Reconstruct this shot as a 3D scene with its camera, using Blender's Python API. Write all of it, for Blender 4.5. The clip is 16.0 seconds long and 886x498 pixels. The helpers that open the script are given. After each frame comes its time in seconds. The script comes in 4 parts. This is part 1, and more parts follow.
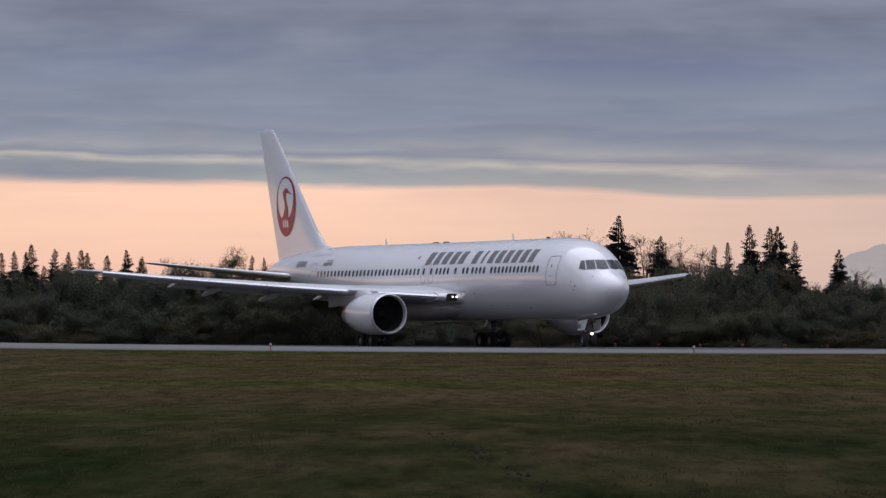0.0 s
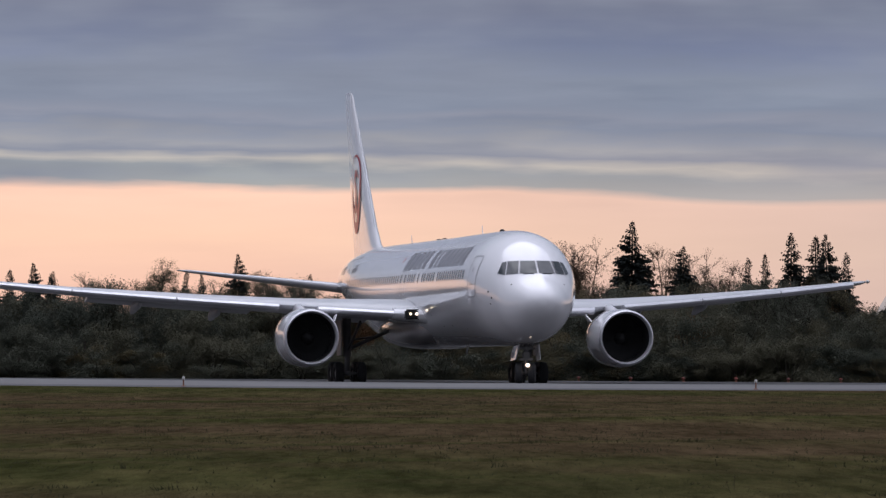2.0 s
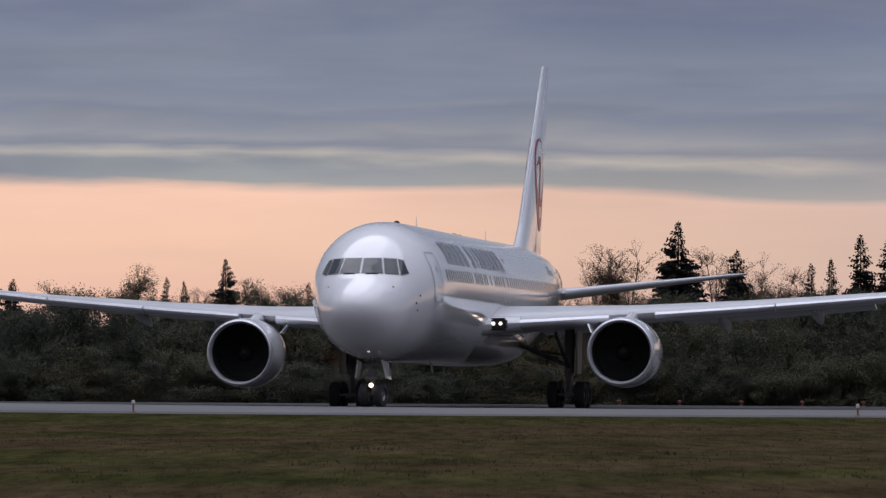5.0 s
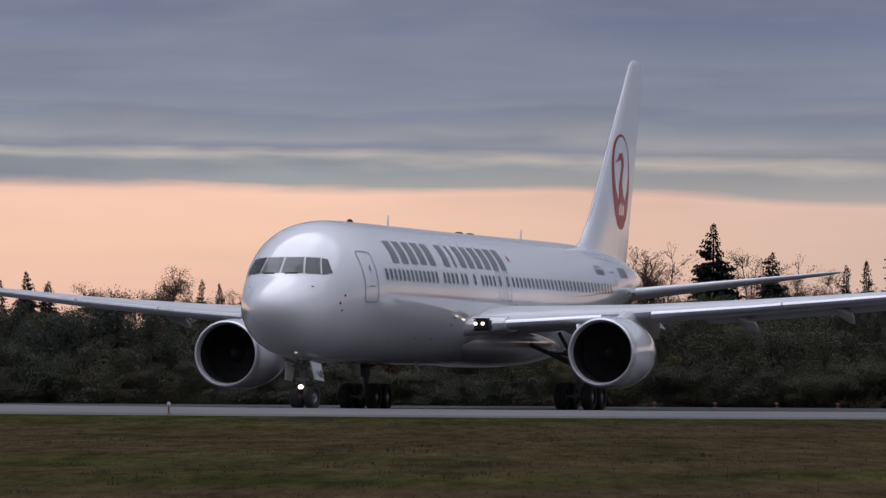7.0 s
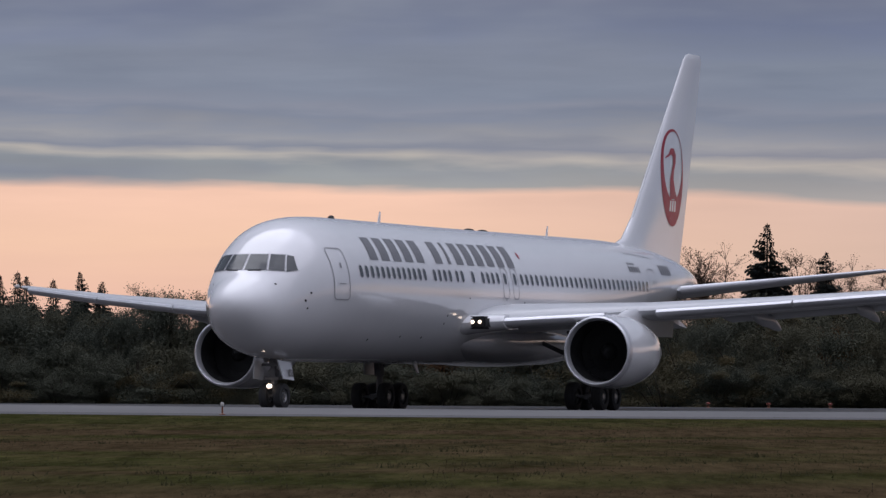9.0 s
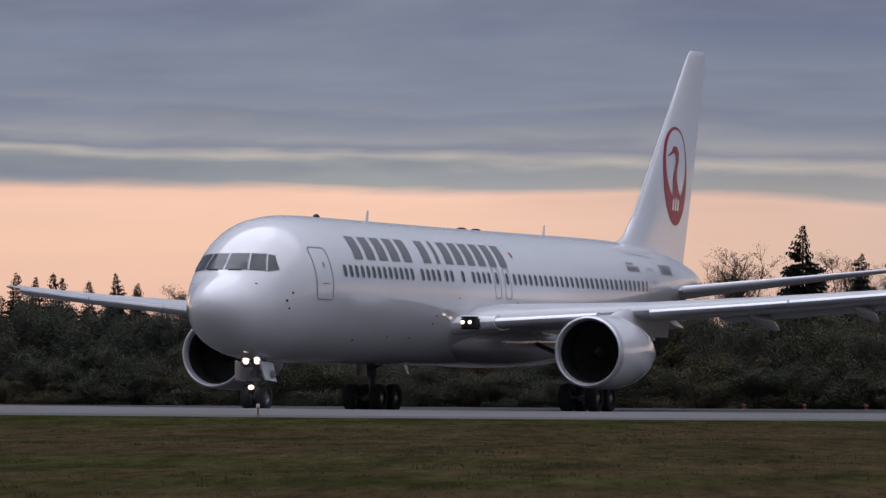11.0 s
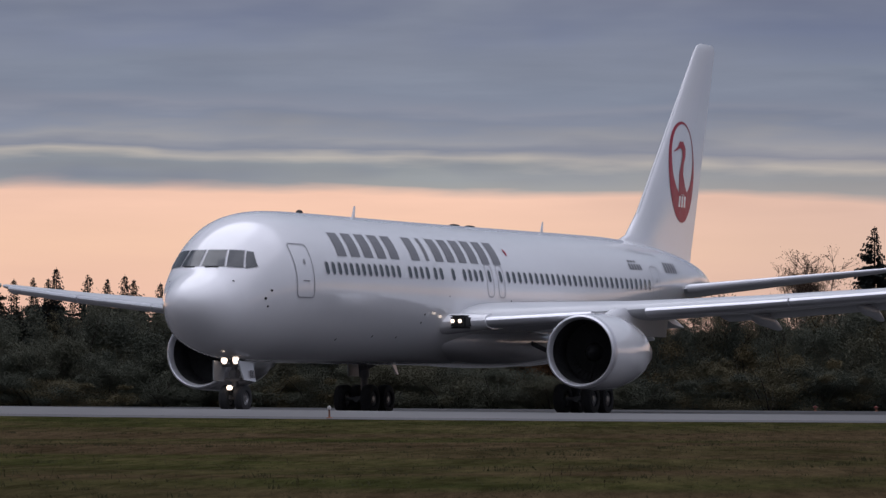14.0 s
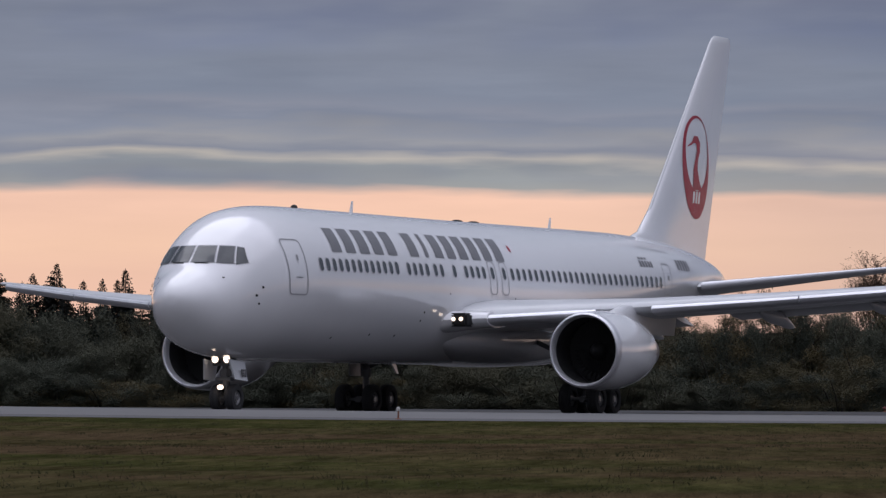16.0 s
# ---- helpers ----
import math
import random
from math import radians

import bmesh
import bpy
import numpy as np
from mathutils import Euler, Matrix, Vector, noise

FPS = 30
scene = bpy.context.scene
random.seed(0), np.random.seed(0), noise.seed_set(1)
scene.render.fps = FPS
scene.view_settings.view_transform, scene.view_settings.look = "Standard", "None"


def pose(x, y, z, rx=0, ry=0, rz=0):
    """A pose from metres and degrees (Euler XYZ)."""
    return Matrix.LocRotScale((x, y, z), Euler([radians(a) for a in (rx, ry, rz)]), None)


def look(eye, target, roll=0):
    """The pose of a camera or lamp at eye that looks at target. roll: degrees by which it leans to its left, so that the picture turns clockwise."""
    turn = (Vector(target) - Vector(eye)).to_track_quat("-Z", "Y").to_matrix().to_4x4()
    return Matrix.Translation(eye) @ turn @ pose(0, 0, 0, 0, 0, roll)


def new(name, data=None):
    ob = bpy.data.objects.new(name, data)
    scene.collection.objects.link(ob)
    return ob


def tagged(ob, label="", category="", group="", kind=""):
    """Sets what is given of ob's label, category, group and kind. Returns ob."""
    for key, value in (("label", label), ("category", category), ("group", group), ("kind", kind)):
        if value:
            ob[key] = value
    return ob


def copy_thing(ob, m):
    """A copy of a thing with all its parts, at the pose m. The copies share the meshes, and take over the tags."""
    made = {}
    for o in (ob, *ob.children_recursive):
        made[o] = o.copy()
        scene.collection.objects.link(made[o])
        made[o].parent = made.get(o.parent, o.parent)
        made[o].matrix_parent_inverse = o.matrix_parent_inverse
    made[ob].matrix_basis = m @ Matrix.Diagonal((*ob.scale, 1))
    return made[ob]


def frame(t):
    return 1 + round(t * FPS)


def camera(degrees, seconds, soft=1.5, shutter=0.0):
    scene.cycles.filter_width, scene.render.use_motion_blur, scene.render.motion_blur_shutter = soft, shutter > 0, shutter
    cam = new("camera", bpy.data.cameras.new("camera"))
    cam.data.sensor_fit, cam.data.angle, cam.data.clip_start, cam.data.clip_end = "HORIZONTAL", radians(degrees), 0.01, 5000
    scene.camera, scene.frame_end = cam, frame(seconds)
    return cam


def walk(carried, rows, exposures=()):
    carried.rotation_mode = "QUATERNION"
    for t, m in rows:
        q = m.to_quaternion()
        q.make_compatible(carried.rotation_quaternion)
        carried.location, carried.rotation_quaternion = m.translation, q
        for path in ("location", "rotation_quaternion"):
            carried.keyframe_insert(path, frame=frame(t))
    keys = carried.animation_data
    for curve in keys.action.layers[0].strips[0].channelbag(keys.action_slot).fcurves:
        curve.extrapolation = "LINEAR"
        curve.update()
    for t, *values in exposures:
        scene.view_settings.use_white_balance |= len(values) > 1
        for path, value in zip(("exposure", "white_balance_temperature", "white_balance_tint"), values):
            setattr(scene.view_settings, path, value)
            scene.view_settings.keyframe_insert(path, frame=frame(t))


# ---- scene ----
# ---- camera ----
CAMERA_ROWS = [
    (0, -107.0, 1.100, -0.151, 0.912), (0.5, -95.5, 1.060, -0.134, 0.986), (1, -77.2, 1.000, -0.066, 1.108),
    (1.5, -58.6, 0.950, 0.045, 1.186), (2, -40.0, 0.900, 0.091, 1.294), (2.5, -21.5, 0.860, 0.073, 1.432),
    (3, -4.8, 0.825, 0.029, 1.550), (3.5, 0.0, 0.816, 0.000, 1.550), (4, 0.0, 0.816, -0.038, 1.550),
    (6.5, 0.0, 0.816, -0.330, 1.569), (7, 0.0, 0.816, -0.495, 1.575), (7.5, 0.0, 0.816, -0.679, 1.572),
    (8, 0.0, 0.816, -0.876, 1.583), (8.5, 0.0, 0.816, -1.009, 1.579), (9, 0.0, 0.816, -1.098, 1.579),
    (11.5, 0.0, 0.816, -1.592, 1.598), (12, 0.0, 0.816, -1.675, 1.601), (12.5, 0.0, 0.816, -1.757, 1.609),
    (13, 0.0, 0.816, -1.856, 1.609), (13.5, 0.0, 0.816, -2.048, 1.617), (14, 0.0, 0.816, -2.301, 1.618),
    (14.5, 0.0, 0.816, -2.548, 1.630), (15, 0.0, 0.816, -2.724, 1.620), (15.5, 0.0, 0.816, -2.895, 1.626),
    (16, 0.0, 0.816, -3.078, 1.630),
]
EYE = 0.816
cam = camera(2 * math.degrees(math.atan(784 / 9000)), 16.0, soft=1.4)
walk(cam, [(t, pose(0, y, z, 90 + tilt, 0, -pan)) for t, y, z, pan, tilt in CAMERA_ROWS],
     exposures=[(0, 0.12), (1, 0.15), (2, 0.18), (2.6, 0.16), (3.3, 0.0), (16, 0.0)])

# Where the airliner's nose stands, and how it is turned.
PLANE_ROWS = [
    (0, 10.94, 215.24, 0.019, 0, -0.39, -61.67), (0.5, 9.78, 208.35, -0.005, 0, -0.35, -65.98),
    (1, 8.37, 199.71, 0.017, -0.04, -0.32, -70.45), (1.5, 6.63, 189.39, -0.01, -0.05, -0.3, -75.02),
    (2, 5.11, 186.53, -0.021, 0, -0.25, -79.1), (2.5, 3.54, 184.6, 0.016, 0, -0.24, -83.19),
    (3, 1.93, 184.6, 0.018, 0.04, -0.24, -86.99), (3.5, 0.45, 187.1, 0, 0.13, -0.21, -90.45),
    (4, -1, 186.6, 0.01, 0.07, -0.22, -93.51), (6.5, -7.23, 183.17, 0.02, 0.06, -0.24, -105.36),
    (7, -8.2, 182.07, 0.03, 0.1, -0.23, -106.86), (7.5, -9.18, 181.3, 0.04, 0.1, -0.24, -108.28),
    (8, -10.04, 180.53, 0.05, 0.08, -0.24, -109.36), (8.5, -10.8, 179.49, 0.05, 0.08, -0.24, -110.14),
    (9, -11.44, 178.76, 0.07, 0.06, -0.25, -110.63), (11.5, -13.66, 175.01, 0.08, 0.06, -0.25, -111.01),
    (12, -14.13, 174.04, 0.1, 0.05, -0.26, -111.01), (12.5, -14.58, 173.36, 0.11, 0.05, -0.26, -111.03),
    (13, -15.07, 172.44, 0.11, 0.05, -0.26, -111.03), (13.5, -15.57, 171.54, 0.13, 0.06, -0.26, -111.02),
    (14, -16.11, 170.76, 0.13, 0.06, -0.27, -111.04), (14.5, -16.6, 169.61, 0.15, 0.05, -0.27, -111.03),
    (15, -17.21, 168.75, 0.15, 0.05, -0.28, -111.03), (15.5, -17.72, 167.25, 0.16, 0.05, -0.28, -111),
    (16, -18.34, 165.88, 0.18, 0.06, -0.29, -110.95),
]


# ---- node helpers ----
def nodes_of(name):
    m = bpy.data.materials.new(name)
    m.use_nodes = True
    nt = m.node_tree
    return m, nt, nt.nodes["Principled BSDF"]


def put(nt, kind, **values):
    n = nt.nodes.new(kind)
    for k, v in values.items():
        n.inputs[k.replace("_", " ")].default_value = v
    return n


def ramp(nt, stops, source):
    r = nt.nodes.new("ShaderNodeValToRGB")
    while len(r.color_ramp.elements) < len(stops):
        r.color_ramp.elements.new(0.5)
    for e, (p, c) in zip(r.color_ramp.elements, stops):
        e.position, e.color = p, (*c, 1) if len(c) == 3 else c
    nt.links.new(source, r.inputs["Fac"])
    return r.outputs["Color"]


def mixed(nt, blend, fac, a, b):
    n = nt.nodes.new("ShaderNodeMix")
    n.data_type, n.blend_type = "RGBA", blend
    for socket, v in ((n.inputs[0], fac), (n.inputs[6], a), (n.inputs[7], b)):
        if hasattr(v, "is_linked"):
            nt.links.new(v, socket)
        else:
            socket.default_value = v if not isinstance(v, tuple) else (*v, 1)
    return n.outputs[2]


def noise_of(nt, scale, detail=4, stretch=(1, 1, 1), space="Object", rough=0.55):
    co = nt.nodes.new("ShaderNodeTexCoord")
    mp = nt.nodes.new("ShaderNodeMapping")
    mp.inputs["Scale"].default_value = stretch
    nt.links.new(co.outputs[space], mp.inputs["Vector"])
    n = put(nt, "ShaderNodeTexNoise", Scale=scale, Detail=detail, Roughness=rough)
    nt.links.new(mp.outputs["Vector"], n.inputs["Vector"])
    return n.outputs["Fac"]


def sky_colour(nt, elevation, streak, sway):
    """Dusk sky: elevation in degrees, a cloud value and how far the cloud shifts it give a colour."""
    def maths(kind, a, b, c=None):
        n = nt.nodes.new("ShaderNodeMath")
        n.operation = kind
        for socket, v in zip(n.inputs, (a, b, c)):
            if hasattr(v, "is_linked"):
                nt.links.new(v, socket)
            elif v is not None:
                socket.default_value = v
        return n.outputs[0]
    moved = maths("MULTIPLY_ADD", maths("SUBTRACT", streak, 0.8), sway, elevation)
    return ramp(nt, SKY_STOPS, maths("MULTIPLY_ADD", moved, 0.1, -0.040))


SKY_STOPS = [
    (0.0, (0.74, 0.45, 0.36)), (0.08, (0.83, 0.515, 0.40)), (0.14, (0.91, 0.585, 0.43)), (0.200, (0.92, 0.585, 0.45)),
    (0.211, (0.34, 0.345, 0.35)), (0.226, (0.30, 0.32, 0.345)), (0.238, (0.50, 0.46, 0.425)), (0.250, (0.25, 0.265, 0.325)),
    (0.266, (0.325, 0.325, 0.355)), (0.284, (0.225, 0.25, 0.325)), (0.300, (0.262, 0.275, 0.34)), (0.318, (0.205, 0.235, 0.31)),
    (0.35, (0.222, 0.25, 0.322)), (0.39, (0.175, 0.202, 0.30)), (0.46, (0.165, 0.178, 0.245)), (0.70, (0.21, 0.25, 0.32)),
]

# ---- light ----
world = bpy.data.worlds.new("dusk_sky")
scene.world = world
world.use_nodes = True
wt = world.node_tree
wt.nodes.clear()
w_out = wt.nodes.new("ShaderNodeOutputWorld")
w_sky = wt.nodes.new("ShaderNodeTexSky")
w_sky.sky_type, w_sky.sun_disc = "NISHITA", False
w_sky.sun_elevation, w_sky.sun_rotation = radians(68), radians(-22)
w_co = wt.nodes.new("ShaderNodeTexCoord")
w_sep = wt.nodes.new("ShaderNodeSeparateXYZ")
wt.links.new(w_co.outputs["Generated"], w_sep.inputs[0])
w_map = wt.nodes.new("ShaderNodeMapping")
w_map.inputs["Scale"].default_value = (1.5, 1.5, 6)
wt.links.new(w_co.outputs["Generated"], w_map.inputs["Vector"])
w_noise = put(wt, "ShaderNodeTexNoise", Scale=2.2, Detail=5, Roughness=0.55)
wt.links.new(w_map.outputs["Vector"], w_noise.inputs["Vector"])
overcast = ramp(wt, [(0.0, (0.04, 0.04, 0.04)), (0.495, (0.05, 0.05, 0.05)), (0.505, (0.17, 0.17, 0.20)), (0.58, (0.24, 0.24, 0.29)),
                     (0.68, (0.36, 0.365, 0.435)), (0.80, (0.86, 0.87, 1.03)), (0.90, (1.38, 1.40, 1.66)), (1.0, (1.75, 1.78, 2.09))],
                put(wt, "ShaderNodeMapRange").outputs[0])
half = wt.nodes["Map Range"]
half.inputs["From Min"].default_value, half.inputs["From Max"].default_value = -1, 1
wt.links.new(w_sep.outputs["Z"], half.inputs["Value"])
cloudy = mixed(wt, "MULTIPLY", 0.55, overcast, ramp(wt, [(0.3, (0.55, 0.55, 0.58)), (0.7, (1.2, 1.2, 1.2))], w_noise.outputs["Fac"]))
bg_sky = put(wt, "ShaderNodeBackground", Strength=0.008)
wt.links.new(w_sky.outputs[0], bg_sky.inputs["Color"])
bg_cloud = put(wt, "ShaderNodeBackground", Strength=0.95)
wt.links.new(cloudy, bg_cloud.inputs["Color"])
both = wt.nodes.new("ShaderNodeAddShader")
wt.links.new(bg_sky.outputs[0], both.inputs[0])
wt.links.new(bg_cloud.outputs[0], both.inputs[1])
wt.links.new(both.outputs[0], w_out.inputs["Surface"])

sun = new("sun", bpy.data.lights.new("sun", "SUN"))
sun.data.energy, sun.data.angle, sun.data.color = 0.5, radians(50), (0.95, 0.96, 1.0)
sun.matrix_world = look((-30, 265, 200), (0, 190, 0))


# ---- materials ----
def plain(name, colour, rough=0.5, metal=0.0, vary=0.12, scale=3.0, bump=0.0, coat=0.0, stretch=(1, 1, 1), fine=40.0, spec=0.5):
    m, nt, p = nodes_of(name)
    n1 = noise_of(nt, scale, 4, stretch)
    n2 = noise_of(nt, fine, 3, stretch)
    lo, hi = tuple(c * (1 - vary) for c in colour), tuple(min(1, c * (1 + vary)) for c in colour)
    c1 = ramp(nt, [(0.3, lo), (0.7, hi)], n1)
    c2 = mixed(nt, "MULTIPLY", min(1, vary * 1.5), c1, ramp(nt, [(0.35, (0.75, 0.75, 0.75)), (0.65, (1, 1, 1))], n2))
    nt.links.new(c2, p.inputs["Base Color"])
    nt.links.new(ramp(nt, [(0.3, (rough * (1 - min(0.15, 2 * vary)),) * 3), (0.7, (min(1, rough * (1 + min(0.2, 2.5 * vary))),) * 3)], n1), p.inputs["Roughness"])
    p.inputs["Metallic"].default_value = metal
    p.inputs["Coat Weight"].default_value = coat
    p.inputs["Specular IOR Level"].default_value = spec
    p.inputs["Coat Roughness"].default_value = 0.08
    if bump:
        b = put(nt, "ShaderNodeBump", Strength=bump, Distance=0.05)
        nt.links.new(n2, b.inputs["Height"])
        nt.links.new(b.outputs[0], p.inputs["Normal"])
    return m


def glowing(name, colour, strength):
    m, nt, p = nodes_of(name)
    p.inputs["Base Color"].default_value = (*(0.35 * c for c in colour), 1)
    p.inputs["Emission Color"].default_value = (*colour, 1)
    p.inputs["Emission Strength"].default_value = strength
    return m


WHITE = plain("white_paint", (0.71, 0.71, 0.73), 0.15, vary=0.012, scale=0.6, coat=0.8, fine=9)
WING_GREY = plain("wing_grey_paint", (0.50, 0.51, 0.53), 0.35, vary=0.06, scale=0.8, coat=0.2, stretch=(1, 0.3, 1))
BELLY_GREY = plain("belly_grey_paint", (0.46, 0.465, 0.48), 0.32, vary=0.08, scale=0.7, coat=0.3)
BARE_METAL = plain("polished_metal", (0.66, 0.66, 0.69), 0.34, metal=0.6, vary=0.05, scale=1.0)
DULL_METAL = plain("dull_metal", (0.30, 0.30, 0.31), 0.45, metal=0.6, vary=0.15)
# near-black for small dark parts; in the engine intakes it paints the shade
DARK = plain("dark_parts_intake_shade", (0.009, 0.009, 0.010), 0.7, vary=0.2)
STRUT = plain("grey_strut", (0.15, 0.15, 0.155), 0.5, metal=0.2, vary=0.2)
TYRE = plain("tyre_rubber", (0.034, 0.034, 0.036), 0.85, vary=0.2, scale=8)
RIM = plain("wheel_rim", (0.34, 0.34, 0.35), 0.4, metal=0.6, vary=0.1)
PANE = plain("dark_pane", (0.03, 0.034, 0.04), 0.12, vary=0.2, coat=0.6)
COCKPIT_GLASS = plain("cockpit_glass", (0.035, 0.04, 0.045), 0.08, vary=0.2, coat=0.25)
TITLE_GREY = plain("title_grey", (0.15, 0.145, 0.155), 0.35, vary=0.05, coat=0.4)
EMBLEM_RED = plain("emblem_red", (0.33, 0.004, 0.026), 0.4, vary=0.06, coat=0.15)
SEAM = plain("seam_grey", (0.30, 0.30, 0.32), 0.5, vary=0.1)
LAMP_ON = glowing("lamp_lit", (1.0, 0.80, 0.66), 2.6)
LAMP_DIM = glowing("lamp_dim", (1.0, 0.85, 0.6), 1.4)
RED_LENS = plain("red_lens", (0.16, 0.030, 0.018), 0.3, vary=0.1)
WHITE_CAP = plain("white_lamp_cap", (0.45, 0.44, 0.42), 0.3, vary=0.06)
ORANGE = plain("orange_stem", (0.16, 0.06, 0.03), 0.6, vary=0.1)


# ---- mesh helpers ----
def part(name, bm, material, parent=None, label="", smooth=True, more=()):
    me = bpy.data.meshes.new(name)
    bm.normal_update()
    bm.to_mesh(me)
    bm.free()
    me.materials.append(material)
    for m in more:
        me.materials.append(m)
    if smooth:
        me.polygons.foreach_set("use_smooth", [True] * len(me.polygons))
        me.set_sharp_from_angle(angle=radians(40))
    ob = new(name, me)
    ob.parent = parent
    if label:
        tagged(ob, label)
    return ob


def rings(bm, loops, close=True, cap=True, mat=0):
    """Skin a list of rings of points."""
    vs = [[bm.verts.new(p) for p in loop] for loop in loops]
    n = len(vs[0])
    for a, b in zip(vs, vs[1:]):
        for i in range(n if close else n - 1):
            j = (i + 1) % n
            f = bm.faces.new((a[i], a[j], b[j], b[i]))
            f.material_index = mat
    if cap and close:
        for loop in (vs[0], vs[-1][::-1]):
            f = bm.faces.new(loop[::-1])
            f.material_index = mat
    return vs


def tidy(bm):
    bmesh.ops.remove_doubles(bm, verts=bm.verts, dist=1e-4)
    bmesh.ops.recalc_face_normals(bm, faces=bm.faces)
    return bm


def tube(bm, a, b, r0, r1=None, n=14, mat=0):
    r1 = r0 if r1 is None else r1
    a, b = Vector(a), Vector(b)
    d = (b - a).normalized()
    u = d.orthogonal().normalized()
    w = d.cross(u)
    circle = [(math.cos(2 * math.pi * i / n), math.sin(2 * math.pi * i / n)) for i in range(n)]
    rings(bm, [[a + (u * c + w * s) * r0 for c, s in circle], [b + (u * c + w * s) * r1 for c, s in circle]], mat=mat)
    return bm


def spun(bm, profile, origin, axis="x", n=40, mat=0, closed=False):
    """Turn a profile of (along, radius) about an axis through origin."""
    ox, oy, oz = origin
    loops = []
    for along, r in profile:
        ring = []
        for i in range(n):
            a = 2 * math.pi * i / n
            c, s = math.cos(a) * r, math.sin(a) * r
            ring.append((ox + along, oy + c, oz + s) if axis == "x" else (ox + c, oy + along, oz + s))
        loops.append(ring)
    if closed:
        loops.append(loops[0])
    rings(bm, loops, cap=False, mat=mat)
    return bm


def box(bm, lo, hi, bevel=0.0, mat=0):
    made = bmesh.ops.create_cube(bm, size=1.0)["verts"]
    for v in made:
        v.co = [l + (c + 0.5) * (h - l) for l, h, c in zip(lo, hi, v.co)]
    faces = {f for v in made for f in v.link_faces}
    for f in faces:
        f.material_index = mat
    if bevel:
        bmesh.ops.bevel(bm, geom=list({e for f in faces for e in f.edges}), offset=bevel, segments=2, affect="EDGES")
    return bm


def slab(bm, outline, normal, thick, mat=0):
    """A flat plate from an outline, thickened both ways along normal."""
    n = Vector(normal).normalized() * thick / 2
    rings(bm, [[Vector(p) + n for p in outline], [Vector(p) - n for p in outline]], mat=mat)
    return bm


# ---- the airliner: nose at x = 0, x forward, y to its left, z up from the wheels' feet ----
# station, top, bottom, half width
STATIONS = [
    (1.0, 3.72, 3.72, 0.0), (1.08, 4.02, 3.40, 0.39), (1.35, 4.33, 3.03, 0.78), (1.8, 4.65, 2.66, 1.09), (2.35, 4.97, 2.33, 1.38),
    (2.9, 5.50, 2.12, 1.68), (3.5, 6.03, 1.98, 1.86), (4.3, 6.52, 1.88, 2.10), (5.4, 6.89, 1.82, 2.36), (7.0, 7.07, 1.79, 2.49),
    (9.0, 7.12, 1.78, 2.515), (13.0, 7.13, 1.79, 2.515), (20.0, 7.14, 1.80, 2.515), (31.0, 7.19, 1.86, 2.515), (34.5, 7.21, 2.08, 2.49),
    (38.0, 7.22, 2.66, 2.38), (42.0, 7.14, 3.46, 2.08), (46.0, 6.86, 4.24, 1.58), (49.2, 6.42, 4.86, 0.98), (50.8, 6.04, 5.12, 0.58),
    (51.7, 5.76, 5.30, 0.30),
]
TIP, END = 1.0, 51.7
_u = [math.sqrt(s[0] - TIP) for s in STATIONS]


def _hermite(values, u):
    k = max(0, min(len(_u) - 2, int(np.searchsorted(_u, u)) - 1))
    def slope(i):
        if i == 0:
            return (values[1] - values[0]) / (_u[1] - _u[0])
        if i == len(_u) - 1:
            return (values[-1] - values[-2]) / (_u[-1] - _u[-2])
        a, b = (values[i] - values[i - 1]) / (_u[i] - _u[i - 1]), (values[i + 1] - values[i]) / (_u[i + 1] - _u[i])
        return 0.0 if a * b <= 0 else 2 * a * b / (a + b)
    h = _u[k + 1] - _u[k]
    f = (u - _u[k]) / h
    return ((2 * f**3 - 3 * f**2 + 1) * values[k] + (f**3 - 2 * f**2 + f) * h * slope(k)
            + (3 * f**2 - 2 * f**3) * values[k + 1] + (f**3 - f**2) * h * slope(k + 1))


def section(d):
    """Middle height, half height and half width of the fuselage d metres behind the nose."""
    u = math.sqrt(max(0.0, d - TIP))
    top, low, wide = (_hermite([s[i] for s in STATIONS], u) for i in (1, 2, 3))
    return (top + low) / 2, max(1e-4, (top - low) / 2), max(1e-4, wide)


def side_y(d, z, out=0.0):
    m, hh, w = section(d)
    q = max(-0.999, min(0.999, (z - m) / hh))
    return w * math.sqrt(1 - q * q) + out


def front_d(y, z):
    """How far behind the nose the skin has the point (y, z) in front view."""
    lo, hi = TIP, 12.0
    for _ in range(40):
        mid = (lo + hi) / 2
        m, hh, w = section(mid)
        if (y / w) ** 2 + ((z - m) / hh) ** 2 > 1:
            lo = mid
        else:
            hi = mid
    return hi


def skin_patch(bm, corners, side, out=0.012, nx=2, nz=4, mat=0):
    """A patch that hugs the fuselage side; corners are four (d, z), going round."""
    grid = []
    for j in range(nz + 1):
        row = []
        for i in range(nx + 1):
            f, g = i / nx, j / nz
            (d0, z0), (d1, z1), (d2, z2), (d3, z3) = corners
            d = (d0 * (1 - f) + d1 * f) * (1 - g) + (d3 * (1 - f) + d2 * f) * g
            z = (z0 * (1 - f) + z1 * f) * (1 - g) + (z3 * (1 - f) + z2 * f) * g
            row.append(bm.verts.new((-d, side * side_y(d, z, out), z)))
        grid.append(row)
    for j in range(nz):
        for i in range(nx):
            f = bm.faces.new((grid[j][i], grid[j][i + 1], grid[j + 1][i + 1], grid[j + 1][i]))
            f.material_index = mat
    return bm


